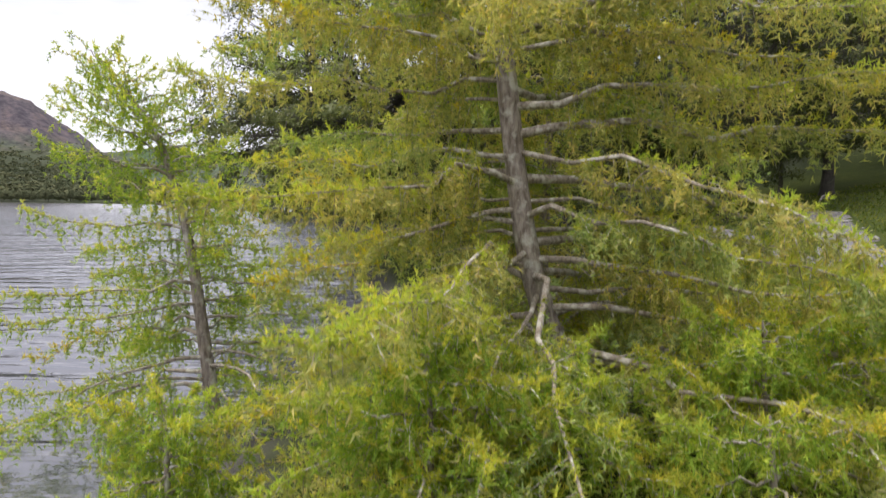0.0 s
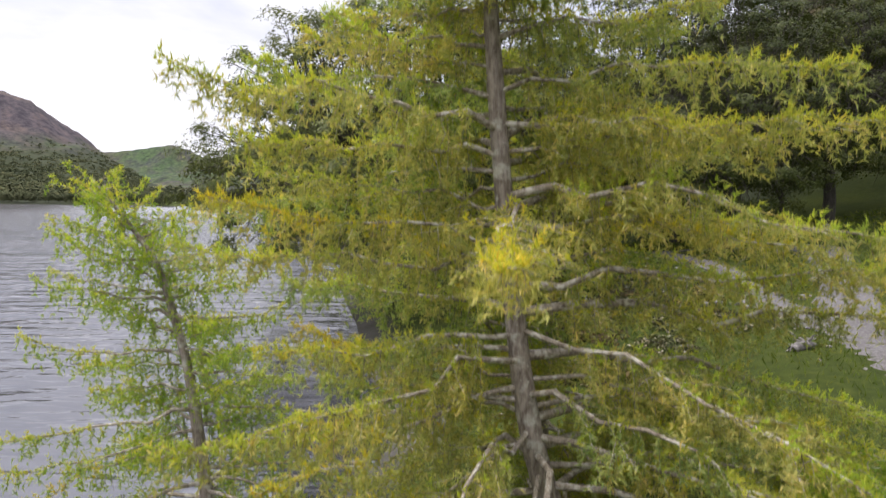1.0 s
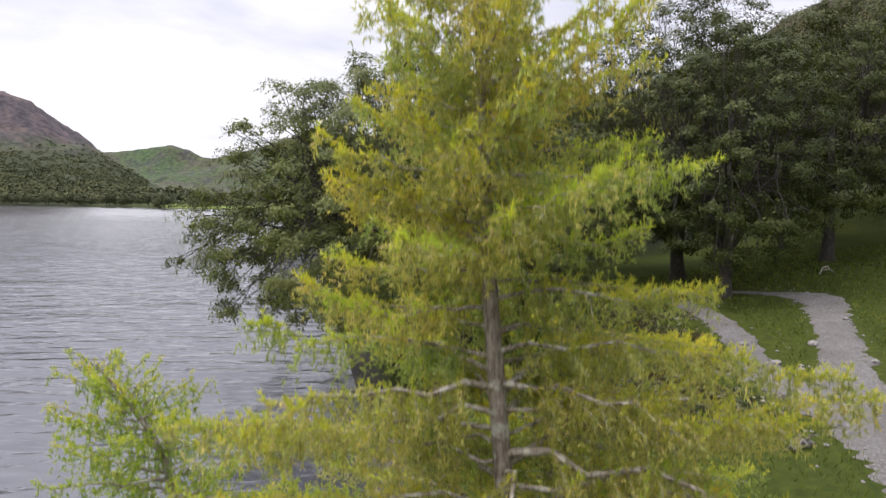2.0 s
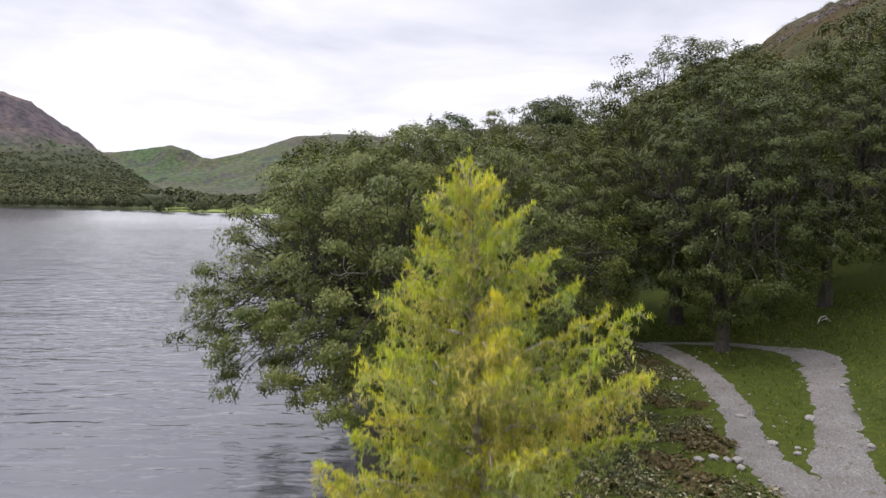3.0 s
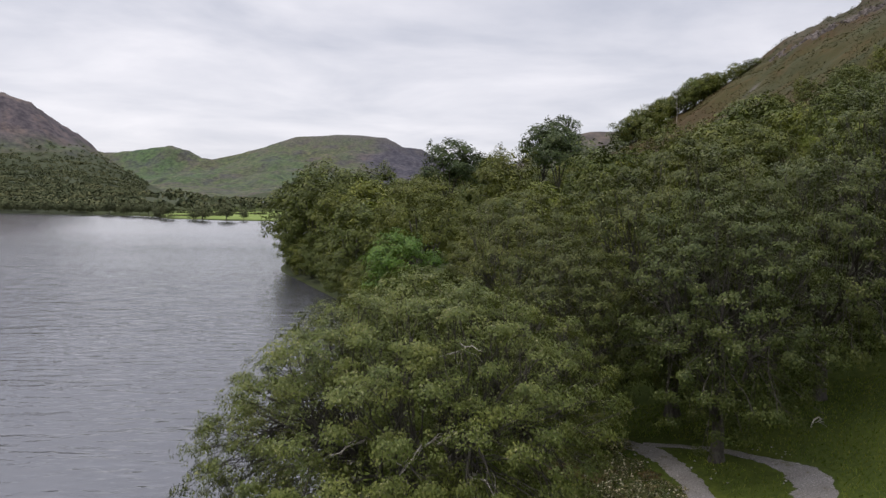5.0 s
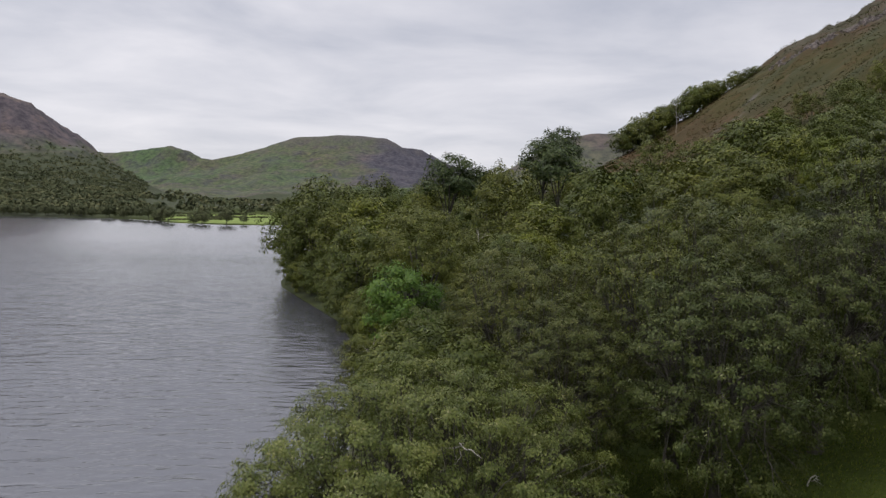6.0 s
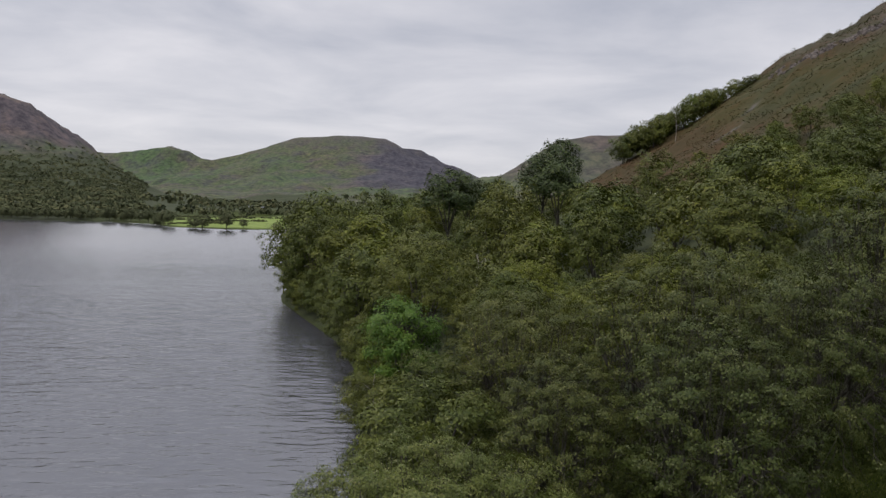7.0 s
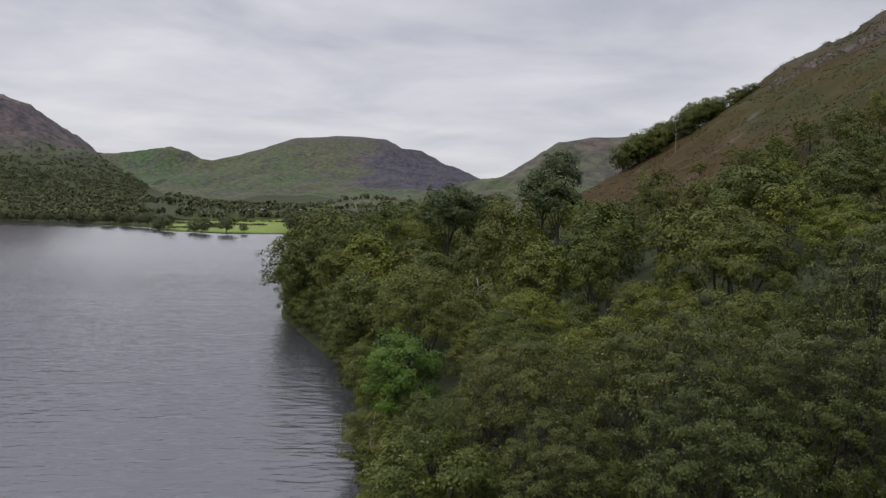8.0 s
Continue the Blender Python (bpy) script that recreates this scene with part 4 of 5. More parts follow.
# ---------------------------------------------------------------- larches
def larch(name, rng, trunk_pts, trunk_r, z_low, reach, step, label, twig_gap=0.085, tuft_gap=0.045, needle=0.042, blades=5, leaf=None, bare=0.18):
    """A larch: trunk, and many branches, each with its hanging sprays of needle tufts."""
    root = new(name)
    tp = np.array(trunk_pts, float)
    n = 26
    d = np.concatenate([[0], np.cumsum(np.linalg.norm(np.diff(tp, axis=0), axis=1))])
    u = np.linspace(0, d[-1], n)
    line = np.stack([np.interp(u, d, tp[:, i]) for i in range(3)], 1)
    for _ in range(2):
        line[1:-1] = (line[:-2] + 2 * line[1:-1] + line[2:]) / 4
    rad = trunk_r * (1 - u / d[-1]) ** 0.8 + 0.008
    rad[0] *= 1.35
    tb = Buf()
    tb.tube(line, rad * (1 + rng.uniform(-0.05, 0.05, n)), 12)
    part("trunk", tb, LARCH_BARK, root, smooth=True)
    base, top = line[0], line[-1]
    z = z_low
    az = rng.uniform(0, 6.28)
    while z < top[2] - 0.05:   # closer set below
        az += 2.39996 + rng.uniform(-0.4, 0.4)
        h = (z - z_low) / (top[2] - z_low)
        L = reach(h, az) * rng.uniform(0.75, 1.12)
        if 0.08 < h < 0.6 and math.sin(az) < -0.62 and rng.random() < 0.75:   # few limbs on the open side
            z += step * 0.4
            continue
        root_at = np.array([np.interp(z, line[:, 2], line[:, i]) for i in range(3)])
        branch(root, rng, root_at, az, L, h, np.interp(z, line[:, 2], rad), twig_gap, tuft_gap, needle, blades, bare, leaf or LARCH_LEAF)
        z += step * rng.uniform(0.6, 1.4) * (1 - 0.4 * h) * (0.58 if h < 0.3 else 0.72 if h < 0.56 else 0.8)
    tagged(root, label, "tree", "larches by the shore")
    return root


def tufts(buf, P, D, needle, blades, rng):
    """Small stars of needles at points P, leaning along D."""
    m = len(P)
    if not m:
        return
    v = unit(rng.normal(size=(m, blades, 3)) * 0.75 + D[:, None] * 0.7 + np.array([0, 0, 0.12]))
    side = unit(np.cross(v, rng.normal(size=(m, blades, 3))))
    ln = needle * rng.uniform(0.7, 1.3, (m, blades, 1))
    w = needle * 0.12
    c = P[:, None] + v * 0.004
    verts = np.stack([c - side * w, c + side * w, c + v * ln], 2).reshape(-1, 3)
    buf.add(verts, None, np.arange(m * blades * 3).reshape(-1, 3))


def along(line, w):
    k = np.linspace(0, 1, len(line))
    return np.stack([np.interp(w, k, line[:, i]) for i in range(line.shape[1])], -1)


def branch(root, rng, at, az, L, h, r_trunk, twig_gap, tuft_gap, needle, blades, bare, leaf_mat):
    """A limb with side twigs, hanging sprays and upturned shoots at its outer end."""
    out = np.array([math.cos(az), math.sin(az), 0.0])
    side = np.array([-out[1], out[0], 0.0])
    down = np.array([0, 0, -1.0])
    n = 9
    u = np.linspace(0, 1, n)
    rise = 0.08 + 0.6 * h ** 2.6 + rng.uniform(-0.14, 0.14)
    sag = (0.32 * (1 - h) + 0.06) * rng.uniform(0.5, 1.5)
    zz = L * (rise * u - sag * u ** 2 * 1.3 + 0.18 * u ** 4)
    sway = rng.uniform(-0.14, 0.14)
    line = at + out * (u * L)[:, None] + side * (L * sway * u ** 2)[:, None]
    line[:, 2] += zz
    line[1:-1] += rng.normal(0, 0.012 + 0.014 * L, (n - 2, 3))
    r0 = min(r_trunk * 0.5, (0.009 + 0.0072 * L) * rng.uniform(0.6, 1.25))
    wood, leaf, shoots = Buf(), Buf(), Buf()
    wood.tube(line, 0.0035 + r0 * (1 - u) ** 1.5, 6)
    TP, TD, SP, SD = [], [], [], []

    def dress(q, ln, gap, P=TP, D=TD, start=0.0):
        c = max(2, int(ln / gap))
        w = start + (1 - start) * (np.arange(c) + rng.uniform(0.2, 0.8, c)) / c
        P.append(along(q, w))
        D.append(np.repeat(unit(q[-1] - q[0])[None], c, 0))

    s, sgn = bare * L * (1 - h * 0.85), 1
    v5, v4 = np.linspace(0, 1, 5), np.linspace(0, 1, 4)
    while s < L:
        uu = s / L
        p = along(line, uu)
        sgn = -sgn
        ang = rng.uniform(0.55, 1.2)
        dirv = out * math.cos(ang) + side * math.sin(ang) * sgn
        ln = (0.16 + 0.26 * min(L, 2.6)) * (1.12 - 0.85 * uu) * rng.uniform(0.35, 1.0) + 0.06
        if rng.random() < 0.42:
            ln *= 0.85
            q = p + dirv * (v5 * ln * 0.22)[:, None] + down * (ln * 0.8 * v5 ** 1.15)[:, None]
        else:
            q = p + dirv * (v5 * ln)[:, None] - down * (ln * (0.14 * v5 - 0.52 * v5 ** 2 + 0.2 * v5 ** 4))[:, None]
        q[1:] += rng.normal(0, 0.010, (4, 3))
        wood.tube(q[::2], np.linspace(0.0050, 0.0022, 3), 3)
        dress(q, ln, tuft_gap)
        for _ in range(int(ln / 0.085)):
            p2 = along(q, rng.uniform(0.15, 1))
            l2 = rng.uniform(0.07, 0.27)
            d2 = unit(np.array([rng.normal(0, 0.4), rng.normal(0, 0.4), rng.uniform(-1.3, -0.1)]) + dirv * 0.3)
            q2 = p2 + d2 * (v4 * l2)[:, None] + down * (v4 ** 2 * l2 * 0.3)[:, None]
            dress(q2, l2, tuft_gap)
        # upturned fresh shoots on the upper side, thickest towards the end
        for _ in range(1 + int(rng.random() < uu)):
            p3 = along(q, rng.uniform(0.0, 0.9))
            l3 = rng.uniform(0.06, 0.17)
            d3 = unit(out * rng.uniform(0.2, 0.9) + side * rng.normal(0, 0.35) - down * rng.uniform(0.4, 1.1))
            dress(p3 + d3 * (v4 * l3)[:, None], l3, tuft_gap * 0.7, SP, SD)
        s += twig_gap * rng.uniform(0.6, 1.4)
    dress(line, L * 0.6, 0.04, SP, SD, 0.5)
    # a few dead bare twigs near the trunk
    for _ in range(int(L * 1.2)):
        p = along(line, rng.uniform(0.1, 0.6))
        d = unit(np.array([rng.normal(), rng.normal(), rng.uniform(-1.2, 0.5)]))
        l = rng.uniform(0.12, 0.4)
        q = p + d * (v4 * l)[:, None] + down * (v4 ** 2 * l * 0.4)[:, None]
        q[1:] += rng.normal(0, 0.015, (3, 3))
        wood.tube(q, np.linspace(0.006, 0.0025, 4), 3)
    tufts(leaf, np.concatenate(TP), np.concatenate(TD), needle, blades, rng)
    tufts(shoots, np.concatenate(SP), np.concatenate(SD), needle * 0.9, blades + 1, rng)
    b = part("branch", wood, TWIG_BARK, root)
    tagged(part("foliage", leaf, leaf_mat, b), kind="stuff")
    tagged(part("outer_foliage", shoots, LARCH_TIP, b, "bright yellow-green young shoots"), kind="stuff")


def make_larches():
    rng = np.random.default_rng(5)
    g = ground_z(1.8, 6.9)
    larch("larch_tree", rng, [(1.85, 6.95, g - 0.2), (1.72, 6.9, 0.75), (1.2, 6.9, 1.6), (0.92, 6.9, 2.3), (0.75, 6.95, 3.3), (0.58, 6.95, 4.8), (0.42, 6.95, 6.6), (0.3, 6.95, 8.6), (0.2, 6.95, 10.85)], 0.135, 1.0,
          lambda h, a: np.interp(h, [0, 0.1, 0.35, 0.53, 0.57, 0.75, 0.86, 1.0], [4.4, 4.4, 3.7, 2.95, 1.75, 1.5, 0.85, 0.12]) * (1 + 0.28 * math.cos(a) * (1 - h)), 0.105, "tall yellow-green larch with grey lichened trunk on the bank", twig_gap=0.066, tuft_gap=0.062, needle=0.068, blades=5, bare=0.2)
    larch("larch_tree", rng, [(-3.2, 9.7, -0.6), (-3.3, 9.7, 0.6), (-3.55, 9.7, 2.6), (-3.95, 9.7, 4.1), (-4.45, 9.7, 4.75), (-4.85, 9.7, 5.25)], 0.11, 0.5,
          lambda h, a: 2.9 * (1 - h) ** 0.75 * (1 - 0.15 * math.cos(a)) + 0.15, 0.105, "slender green larch leaning out over the lake", twig_gap=0.115, tuft_gap=0.065, needle=0.064, blades=5, leaf=YOUNG_LEAF)
    larch("larch_tree", rng, [(1.25, 9.3, -0.1), (1.35, 9.3, 2.5), (1.42, 9.3, 4.5), (1.4, 9.3, 6.3)], 0.11, 1.2,
          lambda h, a: 2.2 * (1 - h) ** 0.7 + 0.1, 0.2, "smaller green larch behind the tall one", twig_gap=0.1, tuft_gap=0.075, needle=0.075)
    for x, y, tall, rch in ((-0.1, 4.75, 2.35, 1.45), (2.5, 5.3, 2.3, 1.5), (-2.3, 5.6, 1.6, 1.0), (3.9, 6.3, 2.5, 1.6), (0.85, 5.3, 2.0, 1.2), (2.2, 4.5, 1.8, 1.2)):
        g = ground_z(x, y)
        larch("young_larch", rng, [(x, y, g - 0.1), (x + 0.03, y, g + 0.4 * (tall - g)), (x, y + 0.03, tall)], 0.03, g + 0.3,
              lambda h, a: rch * (1 - h) ** 0.6 + 0.1, 0.075, "bushy bright green young larch on the grassy bank", twig_gap=0.05, tuft_gap=0.05, needle=0.06, leaf=YOUNG_LEAF, bare=0.1)


make_larches()


# ---------------------------------------------------------------- bank, stones, undergrowth
STONE = plain_material("path_stone", (0.12, 0.112, 0.107), (0.30, 0.285, 0.27), 9.0, 0.9)
DRIFT = plain_material("weathered_wood", (0.06, 0.055, 0.05), (0.22, 0.205, 0.19), 12.0, 0.9)
BRAMBLE = leaf_material("bramble_leaves", [(0.0, (0.045, 0.055, 0.02)), (0.55, (0.075, 0.085, 0.03)), (0.8, (0.12, 0.10, 0.05)), (0.9, (0.26, 0.24, 0.18)), (1.0, (0.42, 0.39, 0.32))], translucent=0.15, rough=0.6, patch=0.8)
BRACKEN = leaf_material("bracken_fronds", [(0.0, (0.06, 0.046, 0.022)), (0.5, (0.10, 0.07, 0.032)), (0.85, (0.07, 0.075, 0.026)), (1.0, (0.2, 0.16, 0.10))], translucent=0.15, rough=0.7, patch=0.8)
FERN = leaf_material("hillside_bracken", [(0.0, (0.050, 0.038, 0.018)), (0.5, (0.074, 0.048, 0.024)), (0.85, (0.055, 0.056, 0.021)), (1.0, (0.11, 0.085, 0.05))], translucent=0.1, rough=0.8, patch=0.1)
HEATH = leaf_material("heath_scrub", [(0.0, (0.040, 0.044, 0.016)), (0.6, (0.055, 0.050, 0.020)), (1.0, (0.064, 0.070, 0.025))], translucent=0.0, rough=0.9, patch=0.05)
GRASS = leaf_material("grass_blades", [(0.0, (0.06, 0.09, 0.012)), (0.6, (0.10, 0.135, 0.02)), (1.0, (0.18, 0.175, 0.05))], translucent=0.3, rough=0.6, patch=0.25)


def path_gap(x, y):
    """Metres from the nearest path's middle."""
    best = np.full(np.shape(x), 1e9)
    for line in (PATH_A, PATH_B):
        P = np.array(line, float)
        for a, b in zip(P[:-1], P[1:]):
            d = b - a
            u = np.clip(((x - a[0]) * d[0] + (y - a[1]) * d[1]) / (d @ d), 0, 1)
            best = np.minimum(best, np.hypot(x - a[0] - u * d[0], y - a[1] - u * d[1]))
    return best


def make_stones():
    rng = np.random.default_rng(31)
    shapes = []
    for k in range(4):
        bm = bmesh.new()
        bmesh.ops.create_icosphere(bm, subdivisions=1, radius=1.0)
        for v in bm.verts:
            v.co *= rng.uniform(0.7, 1.15)
            v.co.z *= 0.55
        me = bpy.data.meshes.new("stone")
        bm.to_mesh(me)
        bm.free()
        me.materials.append(STONE)
        shapes.append(me)
    n = 0
    while n < 250:
        y = rng.uniform(13, 42)
        cx = np.interp(y, [p[1] for p in PATH_A], [p[0] for p in PATH_A])
        x = cx + rng.choice([-1, 1]) * rng.uniform(0.3, 1.8) if rng.random() < 0.6 else rng.uniform(8, 13)
        if rng.random() < 0.25:
            y2 = rng.uniform(24, 40)
            x, y = np.interp(y2, [p[1] for p in PATH_B[:7]], [p[0] for p in PATH_B[:7]]) + rng.uniform(-1.2, 1.2), y2
        ob = new("stone", shapes[n % 4])
        r = rng.uniform(0.03, 0.09) if n > 24 else rng.uniform(0.12, 0.24)
        ob.matrix_basis = Matrix.Translation((x, y, ground_z(x, y) + r * 0.2 + (0.03 if path_gap(np.array([x]), np.array([y]))[0] < 1.2 else 0))) @ Matrix.Rotation(rng.uniform(0, 6), 4, "Z") @ Matrix.Scale(r, 4)
        tagged(ob, "small pale grey stone lying beside the gravel path", "stone", "stones by the path")
        n += 1


make_stones()


def bush(name, rng, r, tall, leaves, size, mat, label, cat):
    root = new(name)
    wood = Buf()
    for _ in range(9):
        a = rng.uniform(0, 6.28)
        e = (math.cos(a) * r * 0.7, math.sin(a) * r * 0.7, tall * rng.uniform(0.5, 0.9))
        wood.tube(bend((0, 0, -0.05), e, 5, 0.15, 0.04, rng), np.linspace(0.014, 0.004, 5), 4)
    part("woody_base", wood, OAK_BARK, root, "thin brown stems")
    tagged(root.children[0], kind="stuff")
    d = unit(rng.normal(size=(leaves, 3)))
    d[:, 2] = np.abs(d[:, 2])
    lump = 0.75 + 0.3 * np.sin(np.arctan2(d[:, 1], d[:, 0]) * 5 + rng.uniform(0, 6)) * (1 - d[:, 2])
    P = d * (lump * rng.uniform(0.5, 1.0, leaves) ** 0.5)[:, None] * [r, r, tall]
    buf = Buf()
    leaf_quads(buf, P, unit(d * 0.5 + rng.normal(0, 0.5, d.shape) + [0, 0, 0.5]), size * rng.uniform(0.6, 1.4, leaves), rng, 0.6)
    tagged(part("leaves", buf, mat, root), kind="stuff")
    return tagged(root, label, cat, "undergrowth on the bank")


def make_undergrowth():
    rng = np.random.default_rng(41)
    b1 = bush("bramble_bush", rng, 1.5, 0.6, 1200, 0.125, BRAMBLE, "dark tangled bramble bush with pale leaf flecks", "bush")
    b2 = bush("bracken_clump", rng, 1.2, 0.55, 800, 0.16, BRACKEN, "browning bracken clump on the bank", "bracken")
    stand(b1, 8.4, 29.2)
    stand(b2, 10.2, 31.5)
    for k, (x, y, sc) in enumerate([(6.8, 27, 1.1), (9.6, 27.2, 0.8), (7.2, 31.6, 1.2), (9.4, 33.4, 0.9), (5.0, 25, 1.2), (10.6, 35.4, 0.8), (11.4, 30.4, 0.55), (10.6, 28.4, 0.6),
                                   (6.2, 22.6, 1.0), (4.2, 20, 1.1), (8.2, 35.8, 1.2), (10.0, 38.6, 1.1), (3.6, 15.6, 1.0), (8.8, 40.5, 1.2), (9.6, 44, 1.2), (11.6, 37.4, 0.7), (6.0, 18.5, 0.8), (11.0, 42, 1.0), (7.6, 24.6, 0.8)]):
        plant(b1 if k % 3 else b2, x, y, k * 61, sc, 0.03, 1.0)
    n = 0
    while n < 42:
        y = rng.uniform(21, 46)
        x = np.interp(y, [p[1] for p in PATH_A], [p[0] for p in PATH_A]) - 1.5 - 6.5 * rng.random() ** 1.2
        sc = rng.uniform(0.45, 0.95)
        if float(path_gap(np.array([x]), np.array([y]))[0]) > 0.9 + sc * 0.6:
            plant(b1 if rng.random() < 0.6 else b2, x, y, rng.uniform(0, 360), sc, 0.08, rng.uniform(1.1, 1.5))
            n += 1


make_undergrowth()


def make_grass():
    rng = np.random.default_rng(51)
    n = 34000
    x, y = rng.uniform(1.5, 32, n), 3 + 46 * rng.random(n) ** 0.9
    gap = path_gap(x, y)
    keep = (gap > 1.15) & (inland(x, y) > 1.8) & (np.abs(x) < 0.68 * y + 2)
    x, y = x[keep], y[keep]
    m = len(x)
    z = height(x, y)
    a = rng.uniform(0, 6.28, m)
    h = rng.uniform(0.07, 0.2, m)
    w = 0.012 + 0.0006 * y
    lean = rng.normal(0, 0.5, (m, 2)) * h[:, None]
    v = np.stack([np.stack([x - np.cos(a) * w, y - np.sin(a) * w, z - 0.01], -1), np.stack([x + np.cos(a) * w, y + np.sin(a) * w, z - 0.01], -1),
                  np.stack([x + lean[:, 0], y + lean[:, 1], z + h], -1)], 1)
    buf = Buf()
    buf.add(v.reshape(-1, 3), None, np.arange(3 * m).reshape(-1, 3))
    tagged(new("grass", buf.mesh("grass", GRASS)), "short tufted green grass on the bank and lawn", "grass", kind="stuff")


make_grass()


def make_stump():
    rng = np.random.default_rng(61)
    root = new("driftwood_stump")
    body = Buf()
    body.tube([(-0.5, 0, 0.12), (-0.1, 0.05, 0.2), (0.3, 0, 0.26), (0.6, -0.1, 0.22)], [0.16, 0.2, 0.17, 0.1], 9)
    part("trunk", body, DRIFT, root, smooth=True)
    for k in range(6):
        a = k * 1.05
        rb = Buf()
        rb.tube(bend((0.1, 0, 0.2), (0.1 + 0.75 * math.cos(a), 0.55 * math.sin(a), 0.12 + 0.3 * (k % 3)), 6, 0.12, 0.04, rng), np.linspace(0.07, 0.015, 6), 6)
        part("root", rb, DRIFT, root, smooth=True)
    stand(root, 9.1, 17.5, 25, 0.7, 0.06)
    tagged(root, "weathered grey driftwood stump lying on the grass", "stump")


make_stump()


def make_fallen_branch():
    rng = np.random.default_rng(63)
    root = new("fallen_branch")
    b = Buf()
    b.tube(bend((0, 0, 0.06), (1.5, 0.5, 0.08), 8, 0.35, 0.05, rng), np.linspace(0.06, 0.02, 8), 6)
    part("stem", b, PALE_BARK, root, smooth=True)
    for k in range(3):
        t = Buf()
        t.tube(bend((0.4 + 0.3 * k, 0.1 + 0.1 * k, 0.25), (0.7 + 0.4 * k, -0.5 + 0.5 * k, 0.15), 5, 0.12, 0.03, rng), np.linspace(0.03, 0.01, 5), 5)
        part("twig", t, PALE_BARK, root)
    stand(root, 22.6, 41.5, 20, 1.0, 0.0)
    tagged(root, "curved pale fallen branch lying on the grass", "branch")


make_fallen_branch()


# ---------------------------------------------------------------- dead trees
def dead_tree(rng, tall, spread, label, name="dead_tree"):
    root = new(name)
    tb = Buf()
    line = bend((0, 0, -0.3), (spread * 0.15, 0, tall), 8, 0, 0.12, rng)
    tb.tube(line, np.linspace(0.14, 0.02, 8), 7)
    part("trunk", tb, PALE_BARK, root, smooth=True)
    for k in range(9):
        st = along(line, rng.uniform(0.3, 0.95))
        a = rng.uniform(0, 6.28)
        l = spread * rng.uniform(0.4, 1.0)
        e = st + np.array([math.cos(a) * l, math.sin(a) * l, l * rng.uniform(0.1, 0.9)])
        lb = Buf()
        q = bend(st, e, 6, 0.2, 0.1, rng)
        lb.tube(q, np.linspace(0.055, 0.012, 6), 5)
        for _ in range(3):
            p = along(q, rng.uniform(0.4, 1))
            lb.tube(bend(p, p + rng.normal(0, 0.45, 3) + [0, 0, 0.2], 4, 0, 0.05, rng), np.linspace(0.02, 0.008, 4), 4)
        part("limb", lb, PALE_BARK, root)
    return tagged(root, label, "tree", "dead trees")


def make_dead_trees():
    rng = np.random.default_rng(71)
    stand(dead_tree(rng, 6.8, 2.0, "bleached bare dead tree leaning over the shore"), -7.0, 68.5)
    a = dead_tree(rng, 14.2, 2.4, "bare pale dead treetop standing in the wood")
    stand(a, 5.2, 109)
    plant(a, 104, 312, 200, 1.0)


make_dead_trees()


# ---------------------------------------------------------------- hillside: crags, scrub, a parked car
CRAG = plain_material("crag_rock", (0.045, 0.038, 0.036), (0.17, 0.145, 0.13), 0.8, 0.95)


def make_crags():
    rng = np.random.default_rng(81)
    shapes = []
    for k in range(5):
        bm = bmesh.new()
        bmesh.ops.create_icosphere(bm, subdivisions=2, radius=1.0)
        off = rng.uniform(0, 50, 3)
        for v in bm.verts:
            c = v.co.copy()
            f = 0.75 + 0.5 * noise.noise(c * 1.6 + Vector(off))
            v.co = Vector((round(c.x * 2.2) / 2.2 * 0.6 + c.x * 0.4, round(c.y * 2) / 2 * 0.5 + c.y * 0.5, c.z)) * f
        me = bpy.data.meshes.new("rock")
        bm.to_mesh(me)
        bm.free()
        me.materials.append(CRAG)
        shapes.append(me)
    root = new("rock_crag")
    tagged(root, "dark broken rock crags along the hill crest", "crag")
    gx, gy = 165.0, 284.0
    gz = ground_z(gx, gy)
    root.location = (gx, gy, gz)
    belt = np.array([(151, 318), (149, 300), (152, 289), (158, 284), (167, 281), (177, 282), (190, 286)], float)
    for k in range(150):
        u = rng.random()
        p = along(belt, u) + rng.normal(0, 1.9, 2)
        x, y = float(p[0]), float(p[1])
        ob = new("rock", shapes[k % 5])
        ob.parent = root
        sc = rng.uniform(0.7, 1.9) * (0.75 + 0.6 * u)
        ob.matrix_basis = Matrix.Translation((x - gx, y - gy, ground_z(x, y) - sc * 0.3 - gz)) @ Matrix.Rotation(rng.uniform(0, 6), 4, "Z") @ Matrix.Diagonal((sc, sc, sc * rng.uniform(0.8, 1.5), 1))


make_crags()


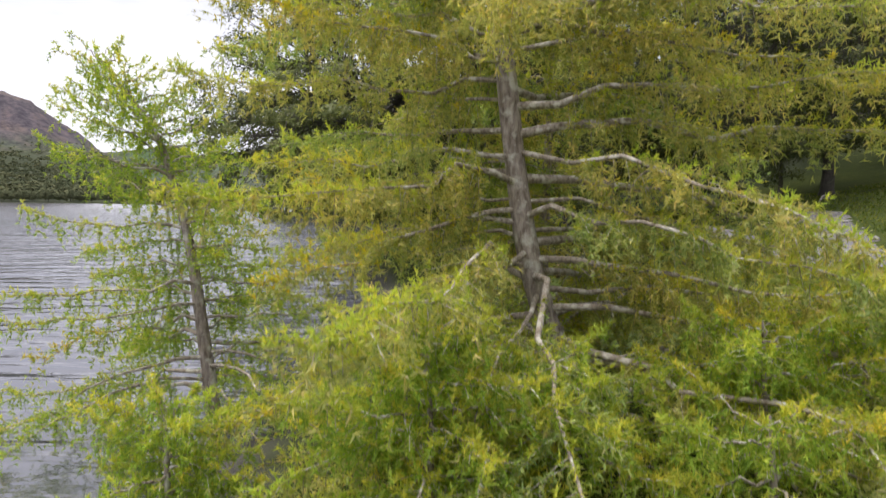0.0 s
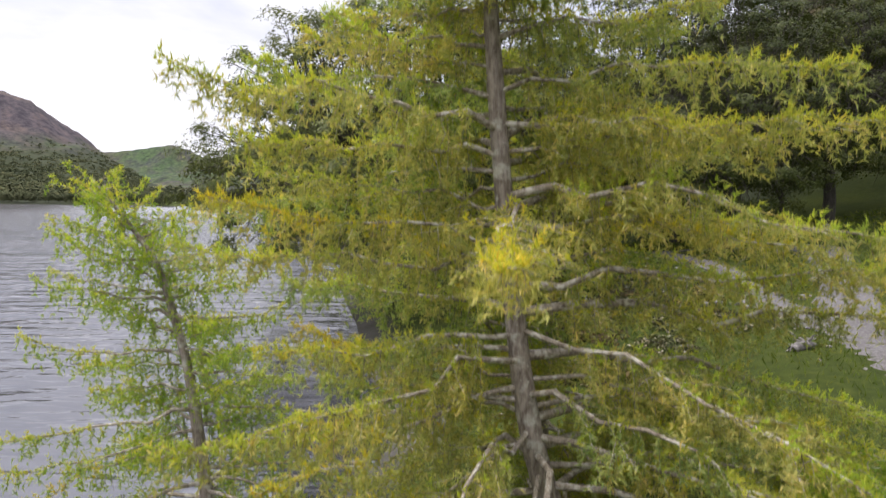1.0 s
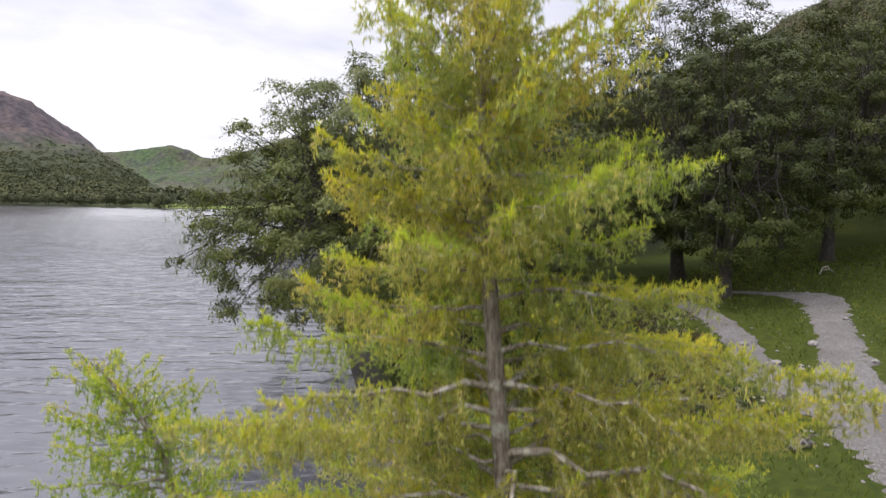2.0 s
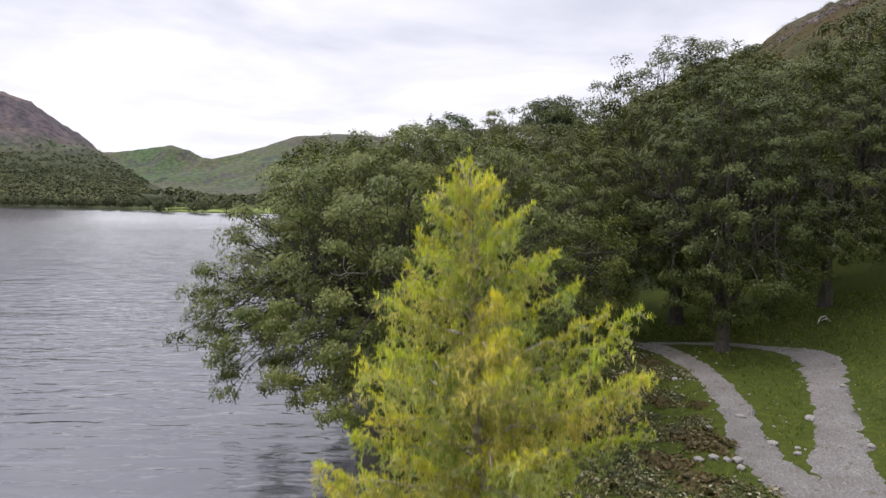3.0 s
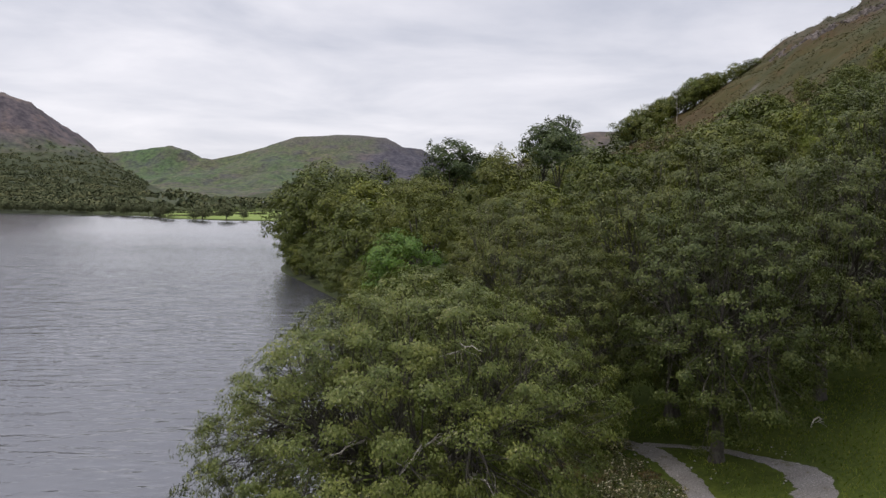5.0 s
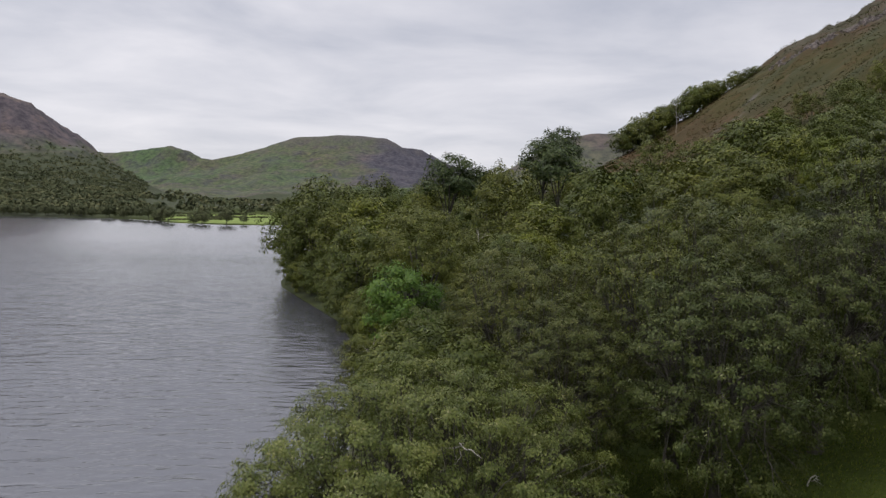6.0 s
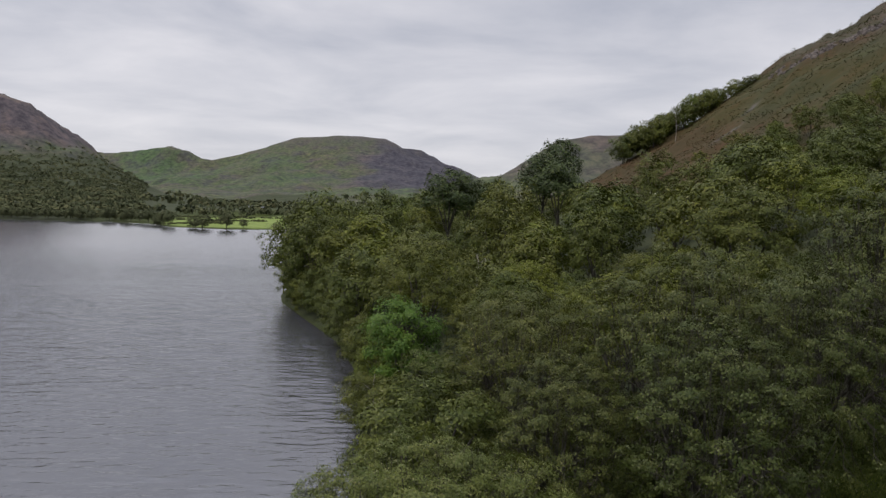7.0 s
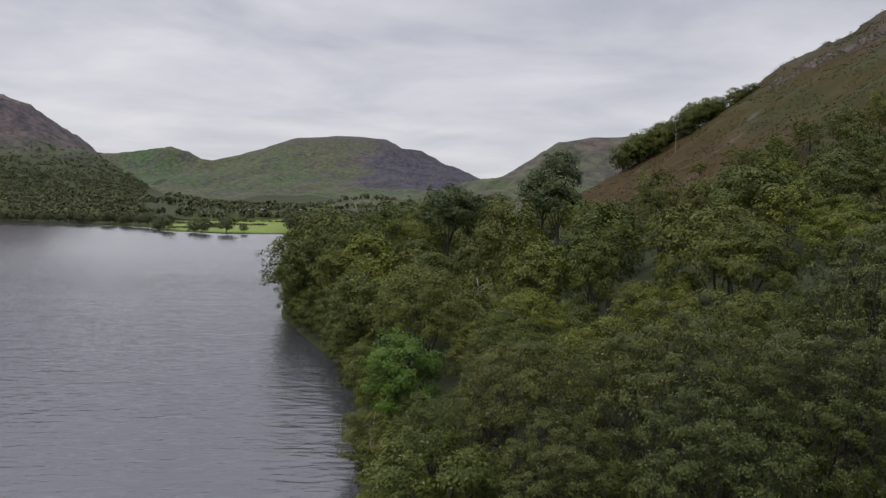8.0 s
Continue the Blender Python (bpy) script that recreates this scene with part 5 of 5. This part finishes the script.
def make_scrub():
    """Heather, bracken and low scrub over the open hillside."""
    rng = np.random.default_rng(91)
    n = 42000
    x, y = rng.uniform(35, 260, n), rng.uniform(150, 360, n)
    z = height(x, y)
    keep = (z > 22) & (x < 0.72 * y) & (fbm(x, y, 22, 3, 44) > -0.15)
    x, y, z = x[keep], y[keep], z[keep]
    right = x > 0.42 * y - 4
    for name, sel, mat, label in (("bracken", ~right, FERN, "rust brown bracken covering the open hillside"), ("heath", right, HEATH, "dark green heath and low scrub on the hillside")):
        m = int(sel.sum())
        per = 2
        d = unit(rng.normal(size=(m, per, 3)))
        d[..., 2] = np.abs(d[..., 2])
        r = rng.uniform(0.2, 0.55, m)
        P = np.stack([x[sel], y[sel], z[sel] + 0.2], -1)[:, None] + d * r[:, None, None] * [1, 1, 0.7]
        buf = Buf()
        leaf_tris(buf, P.reshape(-1, 3), unit(d + [0, 0, 0.5]).reshape(-1, 3), np.repeat(r * 1.3, per), rng)
        tagged(new(name, buf.mesh(name, mat)), label, "scrub", kind="stuff")


make_scrub()


def simple_material(name, colour, rough=0.5, metal=0.0):
    m, nt, bsdf, N, L = material(name)
    bsdf.inputs["Base Color"].default_value = rgb(colour)
    bsdf.inputs["Roughness"].default_value, bsdf.inputs["Metallic"].default_value = rough, metal
    return m


def box_bm(size, at=(0, 0, 0), bevel=0.0):
    bm = bmesh.new()
    bmesh.ops.create_cube(bm, size=1.0)
    bmesh.ops.scale(bm, vec=size, verts=bm.verts)
    bmesh.ops.translate(bm, vec=at, verts=bm.verts)
    if bevel:
        bmesh.ops.bevel(bm, geom=bm.edges[:], offset=bevel, segments=2, affect="EDGES")
    return bm


def bm_part(name, bm, mat, parent, label=""):
    me = bpy.data.meshes.new(name)
    bm.to_mesh(me)
    bm.free()
    me.materials.append(mat)
    return part(name, me, mat, parent, label)


def make_car():
    paint = simple_material("white_car_paint", (0.8, 0.8, 0.8), 0.25)
    glass = simple_material("car_glass", (0.02, 0.025, 0.03), 0.08)
    tyre = simple_material("car_tyre", (0.02, 0.02, 0.02), 0.8)
    car = new("parked_car")
    body = box_bm((4.2, 1.75, 0.75), (0, 0, 0.7), 0.12)
    bm_part("body", body, paint, car)
    cab = box_bm((2.4, 1.6, 0.6), (-0.15, 0, 1.32), 0.1)
    for v in cab.verts:
        if v.co.z > 1.4:
            v.co.x = -0.15 + (v.co.x + 0.15) * 0.72
            v.co.y *= 0.86
    cabin = bm_part("cabin", cab, paint, car)
    for sy in (-1, 1):
        bm_part("window", box_bm((1.5, 0.03, 0.36), (-0.15, sy * 0.765, 1.32)), glass, cabin, "dark side window")
    for sx in (-1.3, 1.3):
        for sy in (-0.8, 0.8):
            w = Buf()
            w.tube([(sx, sy - 0.1, 0.33), (sx, sy + 0.1, 0.33)], [0.33, 0.33], 14)
            part("wheel", w, tyre, car)
    car.matrix_basis = Matrix.Translation((67.5, 221, ground_z(67.5, 221) + 0.25)) @ Matrix.Rotation(radians(-25), 4, "Z")
    tagged(car, "white car parked on the hillside road", "car")


make_car()


def make_houses():
    white = plain_material("white_render", (0.68, 0.67, 0.64), (0.8, 0.79, 0.76), 0.6, 0.8)
    slate = plain_material("slate_roof", (0.10, 0.105, 0.115), (0.19, 0.195, 0.21), 1.5, 0.6)
    dark = simple_material("window_glass", (0.03, 0.035, 0.04), 0.1)
    rng = np.random.default_rng(95)
    for x, y, l, turn in ((-262, 1005, 12, 12), (-290, 1040, 11, 35), (-215, 1060, 10, -8)):
        house = new("farmhouse")
        bm_part("wall", box_bm((l, 7, 6.4), (0, 0, 2.9)), white, house)
        roof = Buf()
        a, b = l / 2 + 0.4, 3.9
        roof.add([(-a, -b, 5.9), (a, -b, 5.9), (a, b, 5.9), (-a, b, 5.9), (-a, 0, 9.0), (a, 0, 9.0)], [(0, 1, 5, 4), (2, 3, 4, 5), (3, 2, 1, 0)], [(0, 4, 3), (1, 2, 5)])
        r = part("roof", roof, slate, house)
        bm_part("chimney", box_bm((0.9, 0.9, 2.4), (l / 2 - 0.8, 0, 9.0)), white, r)
        for k in range(3):
            bm_part("window", box_bm((1.1, 0.08, 1.3), (-l / 2 + (k + 0.5) * l / 3, -3.52, 4.0)), dark, house)
        house.matrix_basis = Matrix.Translation((x, y, ground_z(x, y) - 0.2)) @ Matrix.Rotation(radians(turn), 4, "Z") @ Matrix.Scale(0.75, 4)
        tagged(house, "white rendered farmhouse with a grey slate roof", "house", "village houses")


make_houses()
